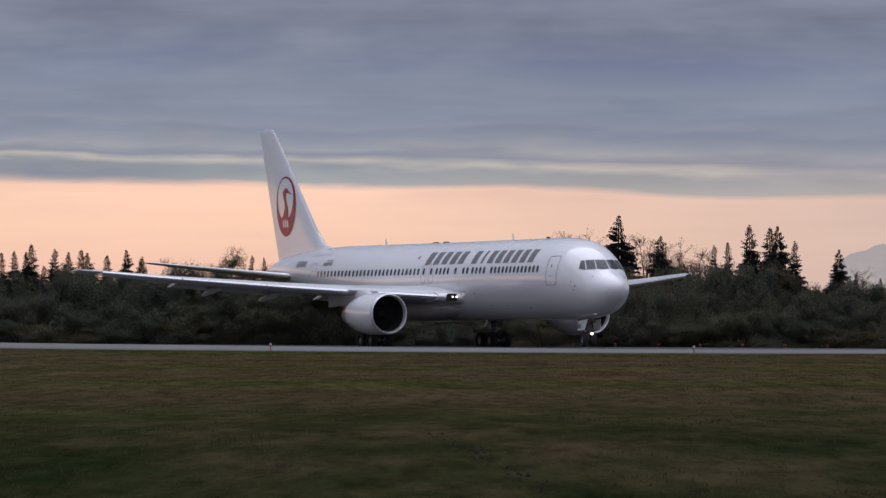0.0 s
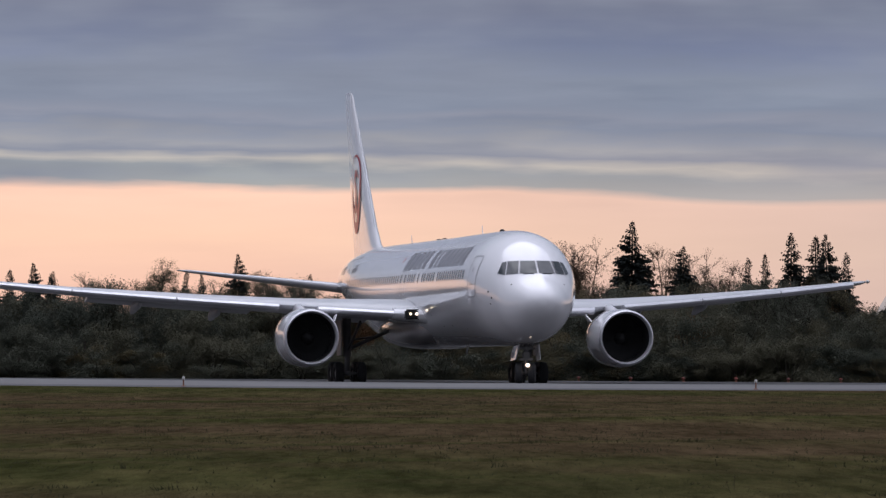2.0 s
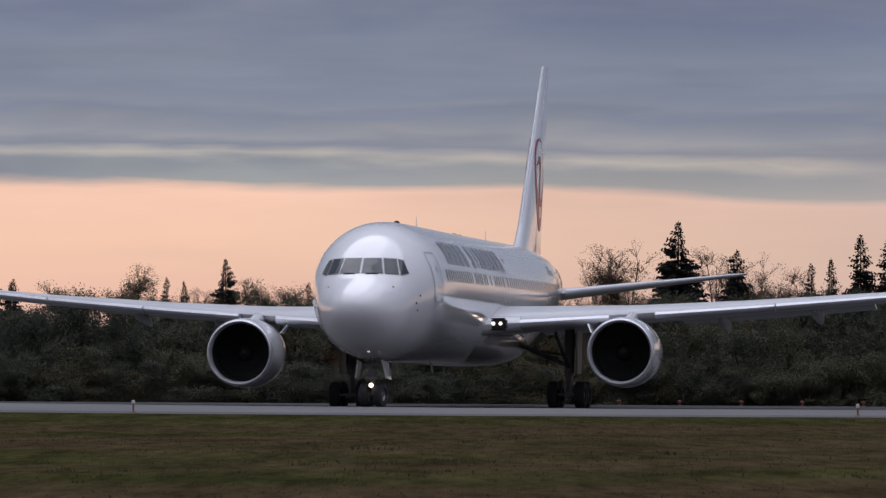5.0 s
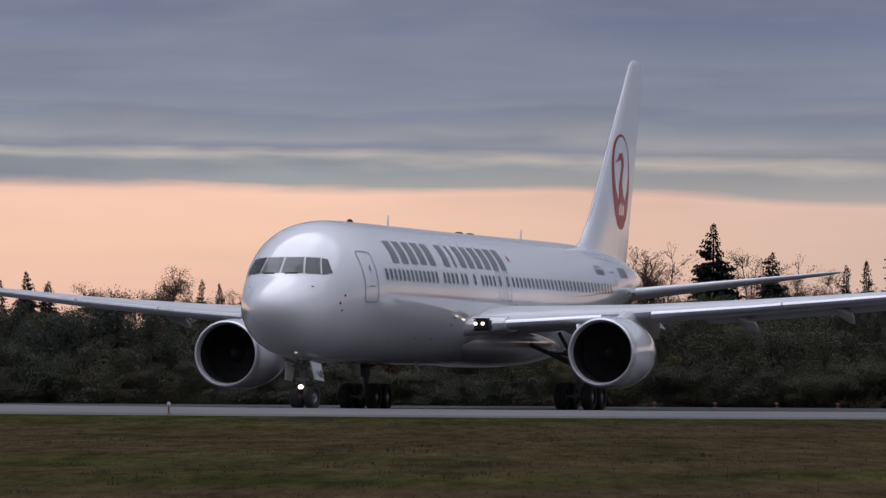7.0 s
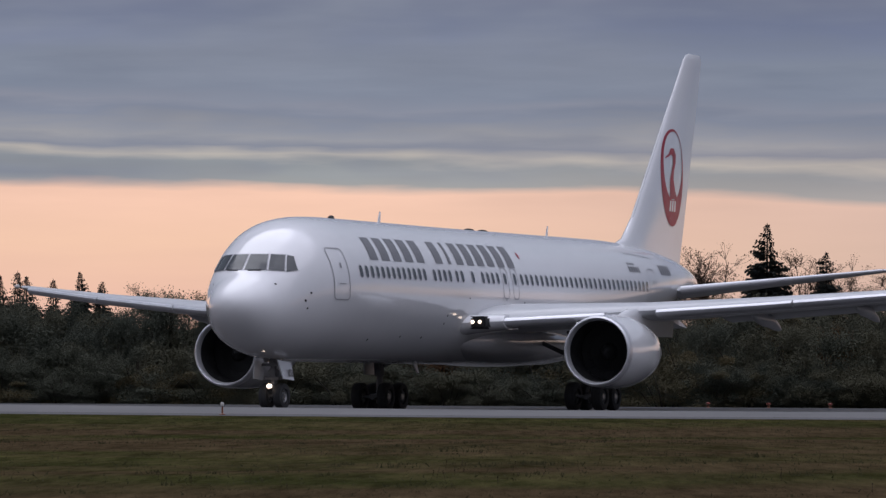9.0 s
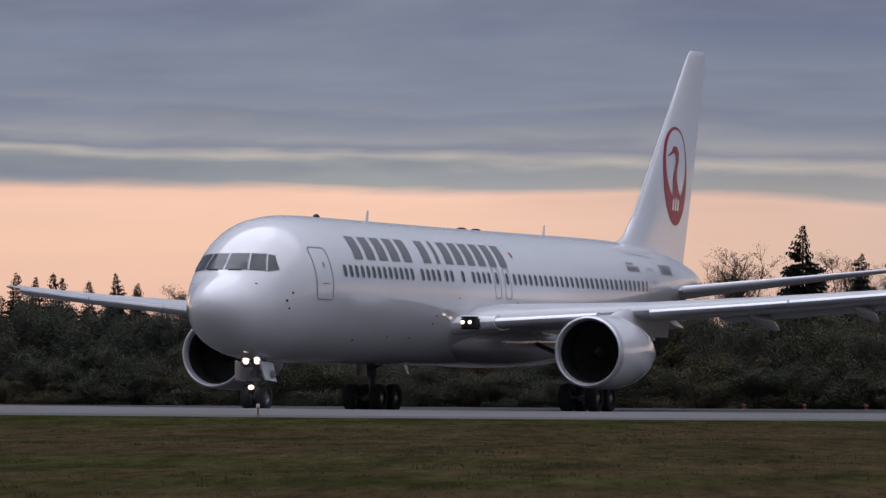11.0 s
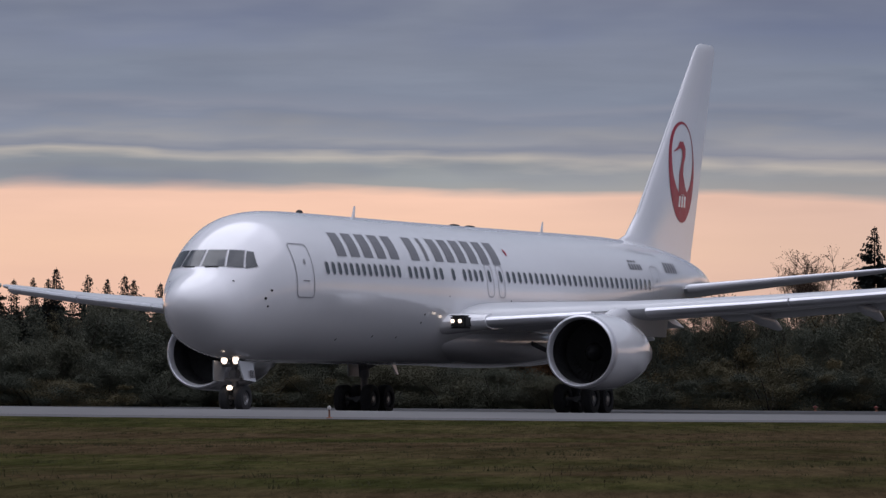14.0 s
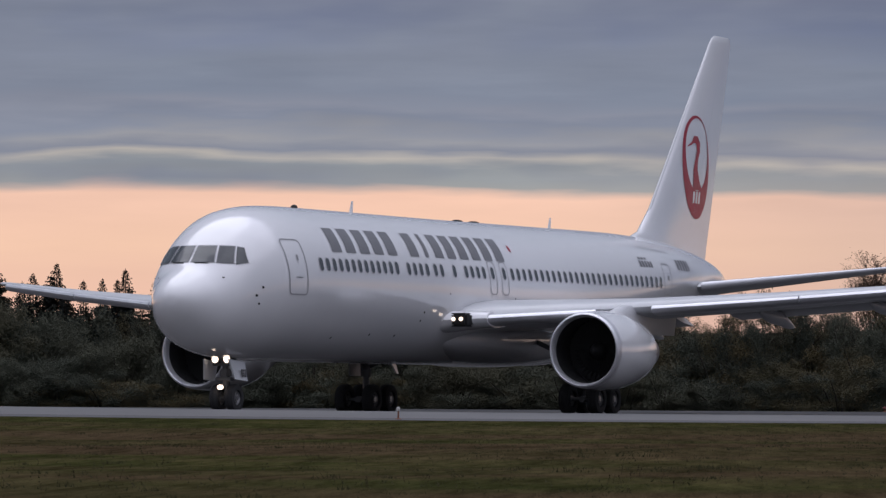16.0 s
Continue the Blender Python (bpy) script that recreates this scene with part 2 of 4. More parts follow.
def skin_fan(bm, outline, side, out=0.012, mat=0):
    """A small flat outline of (d, z) laid on the fuselage side."""
    f = bm.faces.new([bm.verts.new((-d, side * side_y(d, z, out), z)) for d, z in outline])
    f.material_index = mat
    return bm


def outline_line(bm, loop, side, wide, out=0.012):
    n = len(loop)
    for i in range(n):
        (d0, z0), (d1, z1) = loop[i], loop[(i + 1) % n]
        L = math.hypot(d1 - d0, z1 - z0) or 1
        px, pz = -(z1 - z0) / L * wide / 2, (d1 - d0) / L * wide / 2
        steps = max(1, int(L / 0.3))
        skin_patch(bm, [(d0 + px, z0 + pz), (d1 + px, z1 + pz), (d1 - px, z1 - pz), (d0 - px, z0 - pz)], side, out, steps, 1)
    return bm


def rounded(d, z, w, h, r, n=4):
    pts = []
    for cx, cz, a0 in ((w / 2 - r, h / 2 - r, 0), (-w / 2 + r, h / 2 - r, 90), (-w / 2 + r, -h / 2 + r, 180), (w / 2 - r, -h / 2 + r, 270)):
        for i in range(n + 1):
            a = radians(a0 + 90 * i / n)
            pts.append((d + cx + r * math.cos(a), z + cz + r * math.sin(a)))
    return pts


def airfoil(n=11, thick=0.12, blunt=1.0):
    """Points round a section: (behind the leading edge, height), in chords."""
    up = []
    for i in range(n + 1):
        c = (1 - math.cos(math.pi * i / n)) / 2
        t = 5 * thick * (0.2969 * blunt * math.sqrt(c) - 0.126 * c - 0.3516 * c * c + 0.2843 * c**3 - 0.1036 * c**4)
        up.append((c, t))
    return [(c, t * 1.0) for c, t in up[::-1]] + [(c, -t * 0.9) for c, t in up[1:-1]]


def loft(bm, stations, side=1, n=11, upright=False, mat=0):
    """stations: (span, x of leading edge, z, chord, thickness ratio, twist degrees)."""
    loops = []
    for y, x, z, chord, th, tw in stations:
        c, s = math.cos(radians(tw)), math.sin(radians(tw))
        ring = []
        for a, h in airfoil(n, th):
            px, pz = a * chord, h * chord
            bx, bz = px * c + pz * s, -px * s + pz * c
            ring.append((x - px, side * (y + pz), z) if upright else (x - bx, side * y, z + bz))
        loops.append(ring)
    rings(bm, loops, mat=mat)
    return tidy(bm)


# wing leading edge: (span, x, z, chord, thickness, twist)
WING = [(1.5, -18.3, 3.42, 12.0, 0.108, -1.0), (2.9, -19.3, 3.52, 11.0, 0.108, -1.0), (7.7, -22.15, 3.84, 7.6, 0.105, 0.0),
        (12.0, -24.7, 4.17, 6.0, 0.105, 1.0), (18.0, -28.3, 4.70, 4.1, 0.10, 2.0), (22.8, -31.15, 5.20, 2.55, 0.10, 3.0),
        (23.4, -31.7, 5.26, 2.0, 0.10, 3.0), (23.72, -32.3, 5.30, 1.2, 0.09, 3.0)]


def wing_at(y):
    for a, b in zip(WING, WING[1:]):
        if a[0] <= y <= b[0]:
            f = (y - a[0]) / (b[0] - a[0])
            return [p + (q - p) * f for p, q in zip(a, b)]
    return list(WING[-1])


def wheel_mesh(r, wide, rim):
    bm = bmesh.new()
    w = wide / 2
    spun(bm, [(-w * 0.55, rim), (-w * 0.9, rim * 1.12), (-w, r * 0.8), (-w * 0.82, r * 0.95), (-w * 0.4, r), (-w * 0.36, r * 0.985), (-w * 0.3, r),
              (w * 0.3, r), (w * 0.36, r * 0.985), (w * 0.4, r), (w * 0.82, r * 0.95), (w, r * 0.8), (w * 0.9, rim * 1.12), (w * 0.55, rim)], (0, 0, 0), "y", 28)
    for s in (-1, 1):
        spun(bm, [(s * w * 0.55, rim), (s * w * 0.62, rim * 0.95), (s * w * 0.3, rim * 0.82), (s * w * 0.3, rim * 0.45), (s * w * 0.7, rim * 0.4),
                  (s * w * 0.72, 0.001)], (0, 0, 0), "y", 28, mat=1)
        for k in range(8):
            a = math.pi * k / 4
            tube(bm, (math.cos(a) * rim * 0.64, s * w * 0.26, math.sin(a) * rim * 0.64), (math.cos(a) * rim * 0.64, s * w * 0.36, math.sin(a) * rim * 0.64), rim * 0.12, n=8, mat=0)
    return tidy(bm)


def airliner():
    plane = new("airliner")
    plane.empty_display_size = 2
    tagged(plane, "white twin-engine jet airliner with red tail emblem taxiing on concrete", "airliner")

    # fuselage
    bm = bmesh.new()
    loops = []
    ds = [TIP + 0.011 * k * k for k in range(1, 22)] + [6.2 + 0.5 * k for k in range(0, 95)]
    for d in [x for x in ds if x < END] + [END]:
        m, hh, w = section(d)
        loops.append([(-d, w * math.sin(2 * math.pi * i / 72), m + hh * math.cos(2 * math.pi * i / 72)) for i in range(72)])
    rings(bm, loops)
    fuselage = part("fuselage", tidy(bm), WHITE, plane, "glossy white fuselage with rounded nose")
    # dull exhaust of the auxiliary unit at the tail's end
    bm = bmesh.new()
    spun(bm, [(0, 0.28), (-0.30, 0.20), (-0.32, 0.15), (-0.05, 0.13)], (-51.65, 0, 5.53), n=20)
    part("tail_exhaust", tidy(bm), DULL_METAL, plane)

    # belly fairing between the wings
    bm = bmesh.new()
    loops = []
    for k in range(41):
        f = k / 40
        d = 18.0 + 16.0 * f
        e = math.sin(math.pi * min(1, max(0, f))) ** 0.8 if 0 < f < 1 else 0.0
        half, low = 1.50 + 0.98 * e, 2.5 - 0.75 * e
        ring = []
        for i in range(32):
            a = 2 * math.pi * i / 32
            c, s = math.sin(a), math.cos(a)
            ring.append((-d, half * math.copysign(abs(c) ** 0.75, c), 2.75 + (2.75 - low) * math.copysign(abs(s) ** 0.75, s) * (0.75 if s > 0 else 1.0)))
        loops.append(ring)
    rings(bm, loops)
    part("belly_fairing", tidy(bm), WHITE, plane, "white wing-to-body fairing under the belly")

    # cockpit panes, from front view (y, z)
    panes = [[(0.05, 5.57), (0.66, 5.57), (0.79, 5.02), (0.05, 5.02)],
             [(0.75, 5.57), (1.17, 5.55), (1.33, 4.98), (0.88, 5.01)],
             [(1.23, 5.54), (1.40, 5.50), (1.63, 5.02), (1.40, 4.95)]]
    for side in (1, -1):
        for corners in panes:
            bm = bmesh.new()
            for grow, out, mat in ((1.10, 0.008, 1), (1.0, 0.02, 0)):
                cy, cz = sum(c[0] for c in corners) / 4, sum(c[1] for c in corners) / 4
                big = [(cy + (y - cy) * grow, cz + (z - cz) * grow) for y, z in corners]
                n = 6
                grid = []
                for j in range(n + 1):
                    row = []
                    for i in range(n + 1):
                        f, g = i / n, j / n
                        y = (big[0][0] * (1 - f) + big[1][0] * f) * (1 - g) + (big[3][0] * (1 - f) + big[2][0] * f) * g
                        z = (big[0][1] * (1 - f) + big[1][1] * f) * (1 - g) + (big[3][1] * (1 - f) + big[2][1] * f) * g
                        row.append(bm.verts.new((-front_d(max(0.0, y), z) + out * 1.2, side * (max(0.0, y) + out * 0.4), z + out * 0.4)))
                    grid.append(row)
                for j in range(n):
                    for i in range(n):
                        f = bm.faces.new((grid[j][i], grid[j][i + 1], grid[j + 1][i + 1], grid[j + 1][i]))
                        f.material_index = mat
            bmesh.ops.recalc_face_normals(bm, faces=bm.faces)
            part("cockpit_window", bm, COCKPIT_GLASS, fuselage, "dark cockpit pane in a thin frame", more=(SEAM,))
        # wiper
        bm = bmesh.new()
        tube(bm, (-front_d(0.2, 5.0) + 0.04, side * 0.2, 4.99), (-front_d(0.62, 5.0) + 0.04, side * 0.66, 5.0), 0.018, n=6)
        part("wiper", bm, DARK, fuselage)

    # cabin windows
    row = [7.5 + 0.513 * k for k in range(13)] + [14.66 + 0.53 * k for k in range(4)] + [16.97, 17.52, 18.63] \
        + [19.68 + 0.533 * k for k in range(4)] + [22.06, 23.13] + [23.9 + 0.564 * k for k in range(28)]
    for side in (1, -1):
        for d in row:
            z = 5.07 + 0.0054 * (d - 7.4)
            bm = bmesh.new()
            outer, inner = rounded(d, z, 0.34, 0.50, 0.15, 3), rounded(d, z, 0.27, 0.42, 0.12, 3)
            vo = [bm.verts.new((-a, side * side_y(a, b, 0.006), b)) for a, b in outer]
            vi = [bm.verts.new((-a, side * side_y(a, b, 0.014), b)) for a, b in inner]
            for i in range(len(vo)):
                j = (i + 1) % len(vo)
                bm.faces.new((vo[i], vo[j], vi[j], vi[i])).material_index = 1
            bm.faces.new(vi)
            bmesh.ops.recalc_face_normals(bm, faces=bm.faces)
            part("cabin_window", bm, PANE, fuselage, smooth=False, more=(SEAM,))
        # doors: forward, two overwing exits, aft
        for d, z, w, h, r, name in ((5.82, 4.93, 1.14, 1.86, 0.16, "door"), (22.06, 4.98, 0.62, 1.22, 0.2, "exit_hatch"), (23.13, 4.98, 0.62, 1.22, 0.2, "exit_hatch"),
                                    (40.1, 5.12, 0.95, 1.75, 0.14, "door")):
            bm = bmesh.new()
            outline_line(bm, rounded(d, z, w, h, r, 4), side, 0.05)
            if name == "door":
                skin_fan(bm, rounded(d + 0.08, z + 0.32, 0.12, 0.2, 0.05, 2), side, 0.02)
                outline_line(bm, [(d - 0.2, z - 0.35), (d + 0.25, z - 0.35)], side, 0.03)
            part(name, bm, SEAM, fuselage, "grey-outlined door flush in the white skin", smooth=False)
        # small probes and vents by the nose and along the side
        for d, z, r in ((3.6, 3.92, 0.055), (3.9, 4.2, 0.05), (3.75, 3.65, 0.045), (2.5, 4.5, 0.03), (12.4, 2.75, 0.05), (14.5, 2.75, 0.05), (16.1, 3.6, 0.05), (16.0, 3.3, 0.05),
                        (18.1, 4.3, 0.04), (24.0, 4.25, 0.04), (27.0, 4.25, 0.04), (9.5, 2.6, 0.05)):
            bm = bmesh.new()
            skin_fan(bm, rounded(d, z, r * 2.2, r * 1.6, r * 0.7, 2), side, 0.02)
            part("probe", bm, DARK, fuselage, smooth=False)
        # title on the side: plain slanted marks, two words; they run nose to tail on one side and tail to nose on the other
        words = [(8.5, 14.25, 5), (15.0, 23.75, 8)] if side > 0 else [(8.25, 17.0, 8), (17.75, 23.5, 5)]
        for d0, d1, count in words:
            step = (d1 - d0) / count
            for k in range(count):
                a, b = d0 + step * (k + 0.12), d0 + step * (k + 0.80)
                if count == 8 and k == (1 if side > 0 else 6):
                    a, b = a + step * 0.2, b - step * 0.2
                za, zb = 5.52 + 0.006 * (a - 8), 6.36 + 0.006 * (a - 8)
                lean = -0.16 if side > 0 else 0.16
                bm = bmesh.new()
                skin_patch(bm, [(a, za), (b, za), (b - lean, zb), (a - lean, zb)], side, 0.014, 3, 7)
                part("title_mark", bm, TITLE_GREY, fuselage, "dark grey painted mark of the title", smooth=False)
        bm = bmesh.new()
        skin_fan(bm, [(24.55 + 0.10 * math.cos(a), 6.12 + 0.13 * math.sin(a)) for a in np.linspace(0, 2 * math.pi, 12, endpoint=False)], side, 0.014)
        part("flag_spot", bm, EMBLEM_RED, fuselage, smooth=False)
        # small lettering aft: plain bars
        for d0, d1, z, h in ((37.3, 38.3, 6.12, 0.09), (37.2, 38.7, 5.82, 0.24), (41.7, 43.5, 5.80, 0.42)):
            n = max(3, int((d1 - d0) / 0.3))
            bm = bmesh.new()
            for k in range(n):
                a = d0 + (d1 - d0) * k / n
                skin_patch(bm, [(a, z), (a + (d1 - d0) / n * 0.7, z), (a + (d1 - d0) / n * 0.7, z + h), (a, z + h)], side, 0.016, 1, 2)
            part("lettering_bars", bm, TITLE_GREY, fuselage, smooth=False)
        # black static inlet and seam lines
        bm = bmesh.new()
        skin_patch(bm, [(38.0, 6.62), (41.5, 6.48), (41.5, 6.515), (38.0, 6.655)], side, 0.012, 8, 1)
        part("panel_seam", bm, SEAM, fuselage, smooth=False)

    # aerials and humps on the roof
    for d, h, c in ((14.87, 0.42, 0.34), (33.0, 0.42, 0.34)):
        bm = bmesh.new()
        top = section(d)[0] + section(d)[1]
        loft(bm, [(top - 0.05, -d, 0, c, 0.12, 0), (top + h, -d - 0.22, 0, c * 0.45, 0.12, 0)], 1, 6)
        for v in bm.verts:
            v.co = (v.co.x, v.co.z, v.co.y)
        part("blade_aerial", bm, WHITE, fuselage)
    for d, L, h in ((10.4, 0.25, 0.12), (24.4, 0.9, 0.07), (25.9, 0.9, 0.06)):
        bm = bmesh.new()
        top = section(d)[0] + section(d)[1]
        bmesh.ops.create_uvsphere(bm, u_segments=14, v_segments=8, radius=1)
        for v in bm.verts:
            v.co = (v.co.x * L / 2 - d, v.co.y * 0.13, v.co.z * h + top)
        part("roof_hump", bm, DARK, fuselage)
    for d, y, lean in ((18.4, 0.0, 0.3),):
        bm = bmesh.new()
        m, hh, w = section(d)
        slab(bm, [(-d, y, m - hh + 0.1), (-d - 0.4, y, m - hh + 0.1), (-d - 0.70, y, m - hh - 0.34), (-d - 0.55, y, m - hh - 0.34)], (0, 1, 0), 0.05)
        part("belly_aerial", bm, WHITE, fuselage, smooth=False)

    # fin
    bm = bmesh.new()
    loft(bm, [(0, -42.2, 5.9, 7.6, 0.105, 0), (0, -40.9, 7.0, 9.2, 0.072, 0), (0, -42.4, 7.40, 7.85, 0.080, 0), (0, -43.7, 8.4, 6.9, 0.085, 0), (0, -50.45, 15.6, 2.5, 0.09, 0), (0, -50.8, 15.85, 2.05, 0.07, 0), (0, -51.1, 15.93, 1.6, 0.03, 0)],
         1, 14, upright=True)
    fin = part("fin", bm, WHITE, plane, "tall swept white tail fin")

    def fin_y(x, z):
        f = max(0.0, min(1.0, (z - 8.4) / 7.2))
        le, chord = -43.7 - 6.75 * f, 6.9 - 4.4 * f
        c = max(0.001, min(1.0, (le - x) / chord))
        return 5 * (0.085 + 0.005 * f) * chord * (0.2969 * math.sqrt(c) - 0.126 * c - 0.3516 * c * c + 0.2843 * c**3 - 0.1036 * c**4)

    def fin_patch(bm, loop_a, loop_b, side, out):
        for i in range(len(loop_a) - 1):
            quad = [loop_a[i], loop_a[i + 1], loop_b[i + 1], loop_b[i]]
            bm.faces.new([bm.verts.new((x, side * (fin_y(x, z) * (1.0 if side > 0 else 1.0) + out), z)) for x, z in quad])

    ex, ez, rx, rz = -48.42, 10.27, 1.66, 2.15
    for side in (1, -1):
        turns = [2 * math.pi * i / 60 for i in range(61)]
        bm = bmesh.new()
        # ring, thin above and broad below
        outer = [(ex + rx * math.cos(a), ez + rz * math.sin(a)) for a in turns]
        inner = [(ex - 0.09 + rx * 0.82 * math.cos(a), ez + 0.47 + rz * 0.73 * math.sin(a) * (1.0 if math.sin(a) > 0 else 0.93)) for a in turns]
        mid = [((o[0] * 0.5 + i[0] * 0.5), (o[1] * 0.5 + i[1] * 0.5)) for o, i in zip(outer, inner)]
        fin_patch(bm, outer, mid, side, 0.012)
        fin_patch(bm, mid, inner, side, 0.012)
        # neck and head, facing forward
        neck_a = [(0.45, -1.0), (0.42, -0.55), (0.40, -0.1), (0.16, 0.35), (-0.02, 0.7), (0.02, 0.95), (0.18, 1.06), (0.42, 1.02), (0.62, 0.95), (1.05, 0.86)]
        neck_b = [(-0.75, -1.0), (-0.35, -0.55), (-0.10, -0.1), (-0.18, 0.35), (-0.40, 0.7), (-0.42, 1.08), (-0.12, 1.36), (0.3, 1.36), (0.55, 1.10), (1.05, 0.9)]
        fin_patch(bm, [(ex + x, ez + z * 0.95) for x, z in neck_a], [(ex + x, ez + z * 0.95) for x, z in neck_b], side, 0.016)
        part("emblem", bm, EMBLEM_RED, fin, "round red painted emblem with a long-necked bird", smooth=False)
        bm = bmesh.new()
        for k in range(3):
            x0 = ex + 0.52 - 0.36 * k
            fin_patch(bm, [(x0, ez - 1.50), (x0 - 0.10, ez - 1.02)], [(x0 - 0.22, ez - 1.50), (x0 - 0.32, ez - 1.02)], side, 0.02)
        part("emblem_mark", bm, WHITE, fin, smooth=False)
        # rudder joint
        bm = bmesh.new()
        fin_patch(bm, [(-47.6, 7.6), (-51.9, 15.4)], [(-47.612, 7.6), (-51.912, 15.4)], side, 0.012)
        part("rudder_seam", bm, SEAM, fin, smooth=False)
    bm = bmesh.new()
    loft(bm, [(0, -43.63, 8.35, 0.24, 0.5, 0), (0, -50.38, 15.5, 0.20, 0.5, 0)], 1, 6, upright=True)
    part("fin_leading_edge", bm, WING_GREY, fin, "dull grey leading edge strip")

    # tailplanes
    for side in (1, -1):
        bm = bmesh.new()
        loft(bm, [(1.0, -43.9, 5.10, 6.3, 0.09, 0), (1.93, -44.65, 5.22, 5.7, 0.09, 0), (8.9, -51.4, 6.17, 1.75, 0.09, 0), (9.25, -51.85, 6.22, 1.2, 0.07, 0), (9.35, -52.2, 6.24, 0.8, 0.05, 0)], side)
        tail = part("tailplane", bm, WING_GREY, plane, "grey swept tailplane with bare metal leading edge")
        bm = bmesh.new()
        loft(bm, [(1.9, -44.55, 5.215, 0.75, 0.5, 0), (8.9, -51.33, 6.17, 0.36, 0.4, 0)], side, 7)
        part("leading_edge", bm, BARE_METAL, tail)

    # wings
    for side in (1, -1):
        bm = bmesh.new()
        loft(bm, WING, side, 14)
        wing = part("wing", bm, WING_GREY, plane, "grey swept wing with drooped slats and flaps")
        for y0, y1 in ((3.5, 6.85), (8.6, 13.2), (13.25, 18.0), (18.05, 22.6)):
            bm = bmesh.new()
            st = []
            for k in range(5):
                y = y0 + (y1 - y0) * k / 4
                _, x, z, c, th, tw = wing_at(y)
                st.append((y, x + 0.50 - 0.006 * y, z - 0.13 + 0.003 * y, 0.95 + 0.05 * c, 0.27, 9))
            loft(bm, st, side, 9)
            part("slat", bm, BARE_METAL, wing, "bright metal slat drooped from the leading edge")
        for y0, y1, ch, drop in ((2.95, 6.9, 1.9, 11), (8.9, 16.8, 1.5, 11)):
            bm = bmesh.new()
            st = []
            for k in range(5):
                y = y0 + (y1 - y0) * k / 4
                _, x, z, c, th, tw = wing_at(y)
                st.append((y, x - c * 0.90, z - 0.18 + c * 0.012, ch, 0.13, drop))
            loft(bm, st, side, 9)
            part("flap", bm, WING_GREY, wing, "grey trailing edge flap lowered for departure")
        for y, L, deep in ((5.6, 3.8, 0.55), (10.7, 3.6, 0.52), (14.5, 3.1, 0.44)):
            bm = bmesh.new()
            _, x, z, c, th, tw = wing_at(y)
            tail_x, loops = x - c - 1.0, []
            for k in range(13):
                f = k / 12
                e = math.sin(math.pi * (0.04 + 0.93 * f)) ** 0.7
                zz = z - 0.28 - 0.20 * f - 0.75 * max(0, f - 0.6)
                loops.append([(tail_x + L * (1 - f), side * (y + 0.24 * e * math.sin(2 * math.pi * i / 14)), zz + deep * e * (math.cos(2 * math.pi * i / 14) * 0.5 - 0.2)) for i in range(14)])
            rings(bm, loops)
            part("flap_fairing", tidy(bm), WING_GREY, wing, "grey canoe-shaped flap track fairing")
        # leading edge root with its landing lights
        bm = bmesh.new()
        st = [(2.0, -17.6, 3.34, 3.2, 0.26, 3), (2.75, -18.4, 3.40, 3.0, 0.24, 3), (3.5, -19.1, 3.44, 2.6, 0.24, 3)]
        loft(bm, st, side, 9)
        part("wing_root_fairing", bm, WHITE, wing)
        bm = bmesh.new()
        box(bm, (-19.0, side * 2.72 - 0.36, 3.13), (-18.22, side * 2.72 + 0.36, 3.62), 0.08)
        part("light_bay", bm, DARK, wing, "dark glazed landing light bay")
        for dy in (-0.13, 0.16):
            bm = bmesh.new()
            spun(bm, [(0.0, 0.001), (0.03, 0.04), (0.02, 0.068), (-0.1, 0.07)], (-18.20, side * (2.72 + dy), 3.40), n=16)
            part("landing_light", bm, LAMP_ON if side > 0 or dy < 0 else LAMP_DIM, wing, "lit landing light")
        bm = bmesh.new()
        tube(bm, (-32.0, side * 23.7, 5.30), (-31.7, side * 23.72, 5.29), 0.10, 0.03, 10)
        part("tip_light", bm, WHITE_CAP, wing)

        # engine
        ey, ez0, x0 = side * 7.71, 2.26, -17.99
        bm = bmesh.new()
        spun(bm, [(-0.30, 1.360), (-0.9, 1.40), (-1.9, 1.415), (-2.8, 1.37), (-3.6, 1.25), (-4.32, 1.09), (-4.34, 1.06), (-3.8, 1.12), (-3.2, 1.18)], (x0, ey, ez0), n=56)
        nacelle = part("engine_nacelle", tidy(bm), WHITE, plane, "white engine nacelle with bare metal intake lip")
        bm = bmesh.new()
        spun(bm, [(-0.30, 1.362), (-0.17, 1.347), (-0.06, 1.325), (-0.01, 1.29), (0.0, 1.26), (-0.04, 1.225), (-0.16, 1.19), (-0.30, 1.17)], (x0, ey, ez0), n=56)
        part("intake_lip", tidy(bm), BARE_METAL, nacelle, "polished metal intake lip")
        # intake depth: the shade inside is put into the near-black colour
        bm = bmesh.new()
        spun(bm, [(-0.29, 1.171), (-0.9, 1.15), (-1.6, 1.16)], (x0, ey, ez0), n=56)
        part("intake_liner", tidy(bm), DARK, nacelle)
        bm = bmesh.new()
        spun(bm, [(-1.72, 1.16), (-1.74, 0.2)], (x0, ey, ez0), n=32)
        part("fan_hub", bm, DARK, nacelle, "fan disc deep in the intake, coloured near-black for its shade")
        bm = bmesh.new()
        pts = []
        for r, tw in ((0.30, 0.5), (0.75, 0.9), (1.13, 1.15)):
            pts.append((bm.verts.new((0.16 * math.cos(tw), r, 0.16 * math.sin(tw) * side)), bm.verts.new((-0.16 * math.cos(tw), r, -0.16 * math.sin(tw) * side))))
        for p, q in zip(pts, pts[1:]):
            bm.faces.new((p[0], q[0], q[1], p[1]))
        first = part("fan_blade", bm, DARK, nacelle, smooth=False)
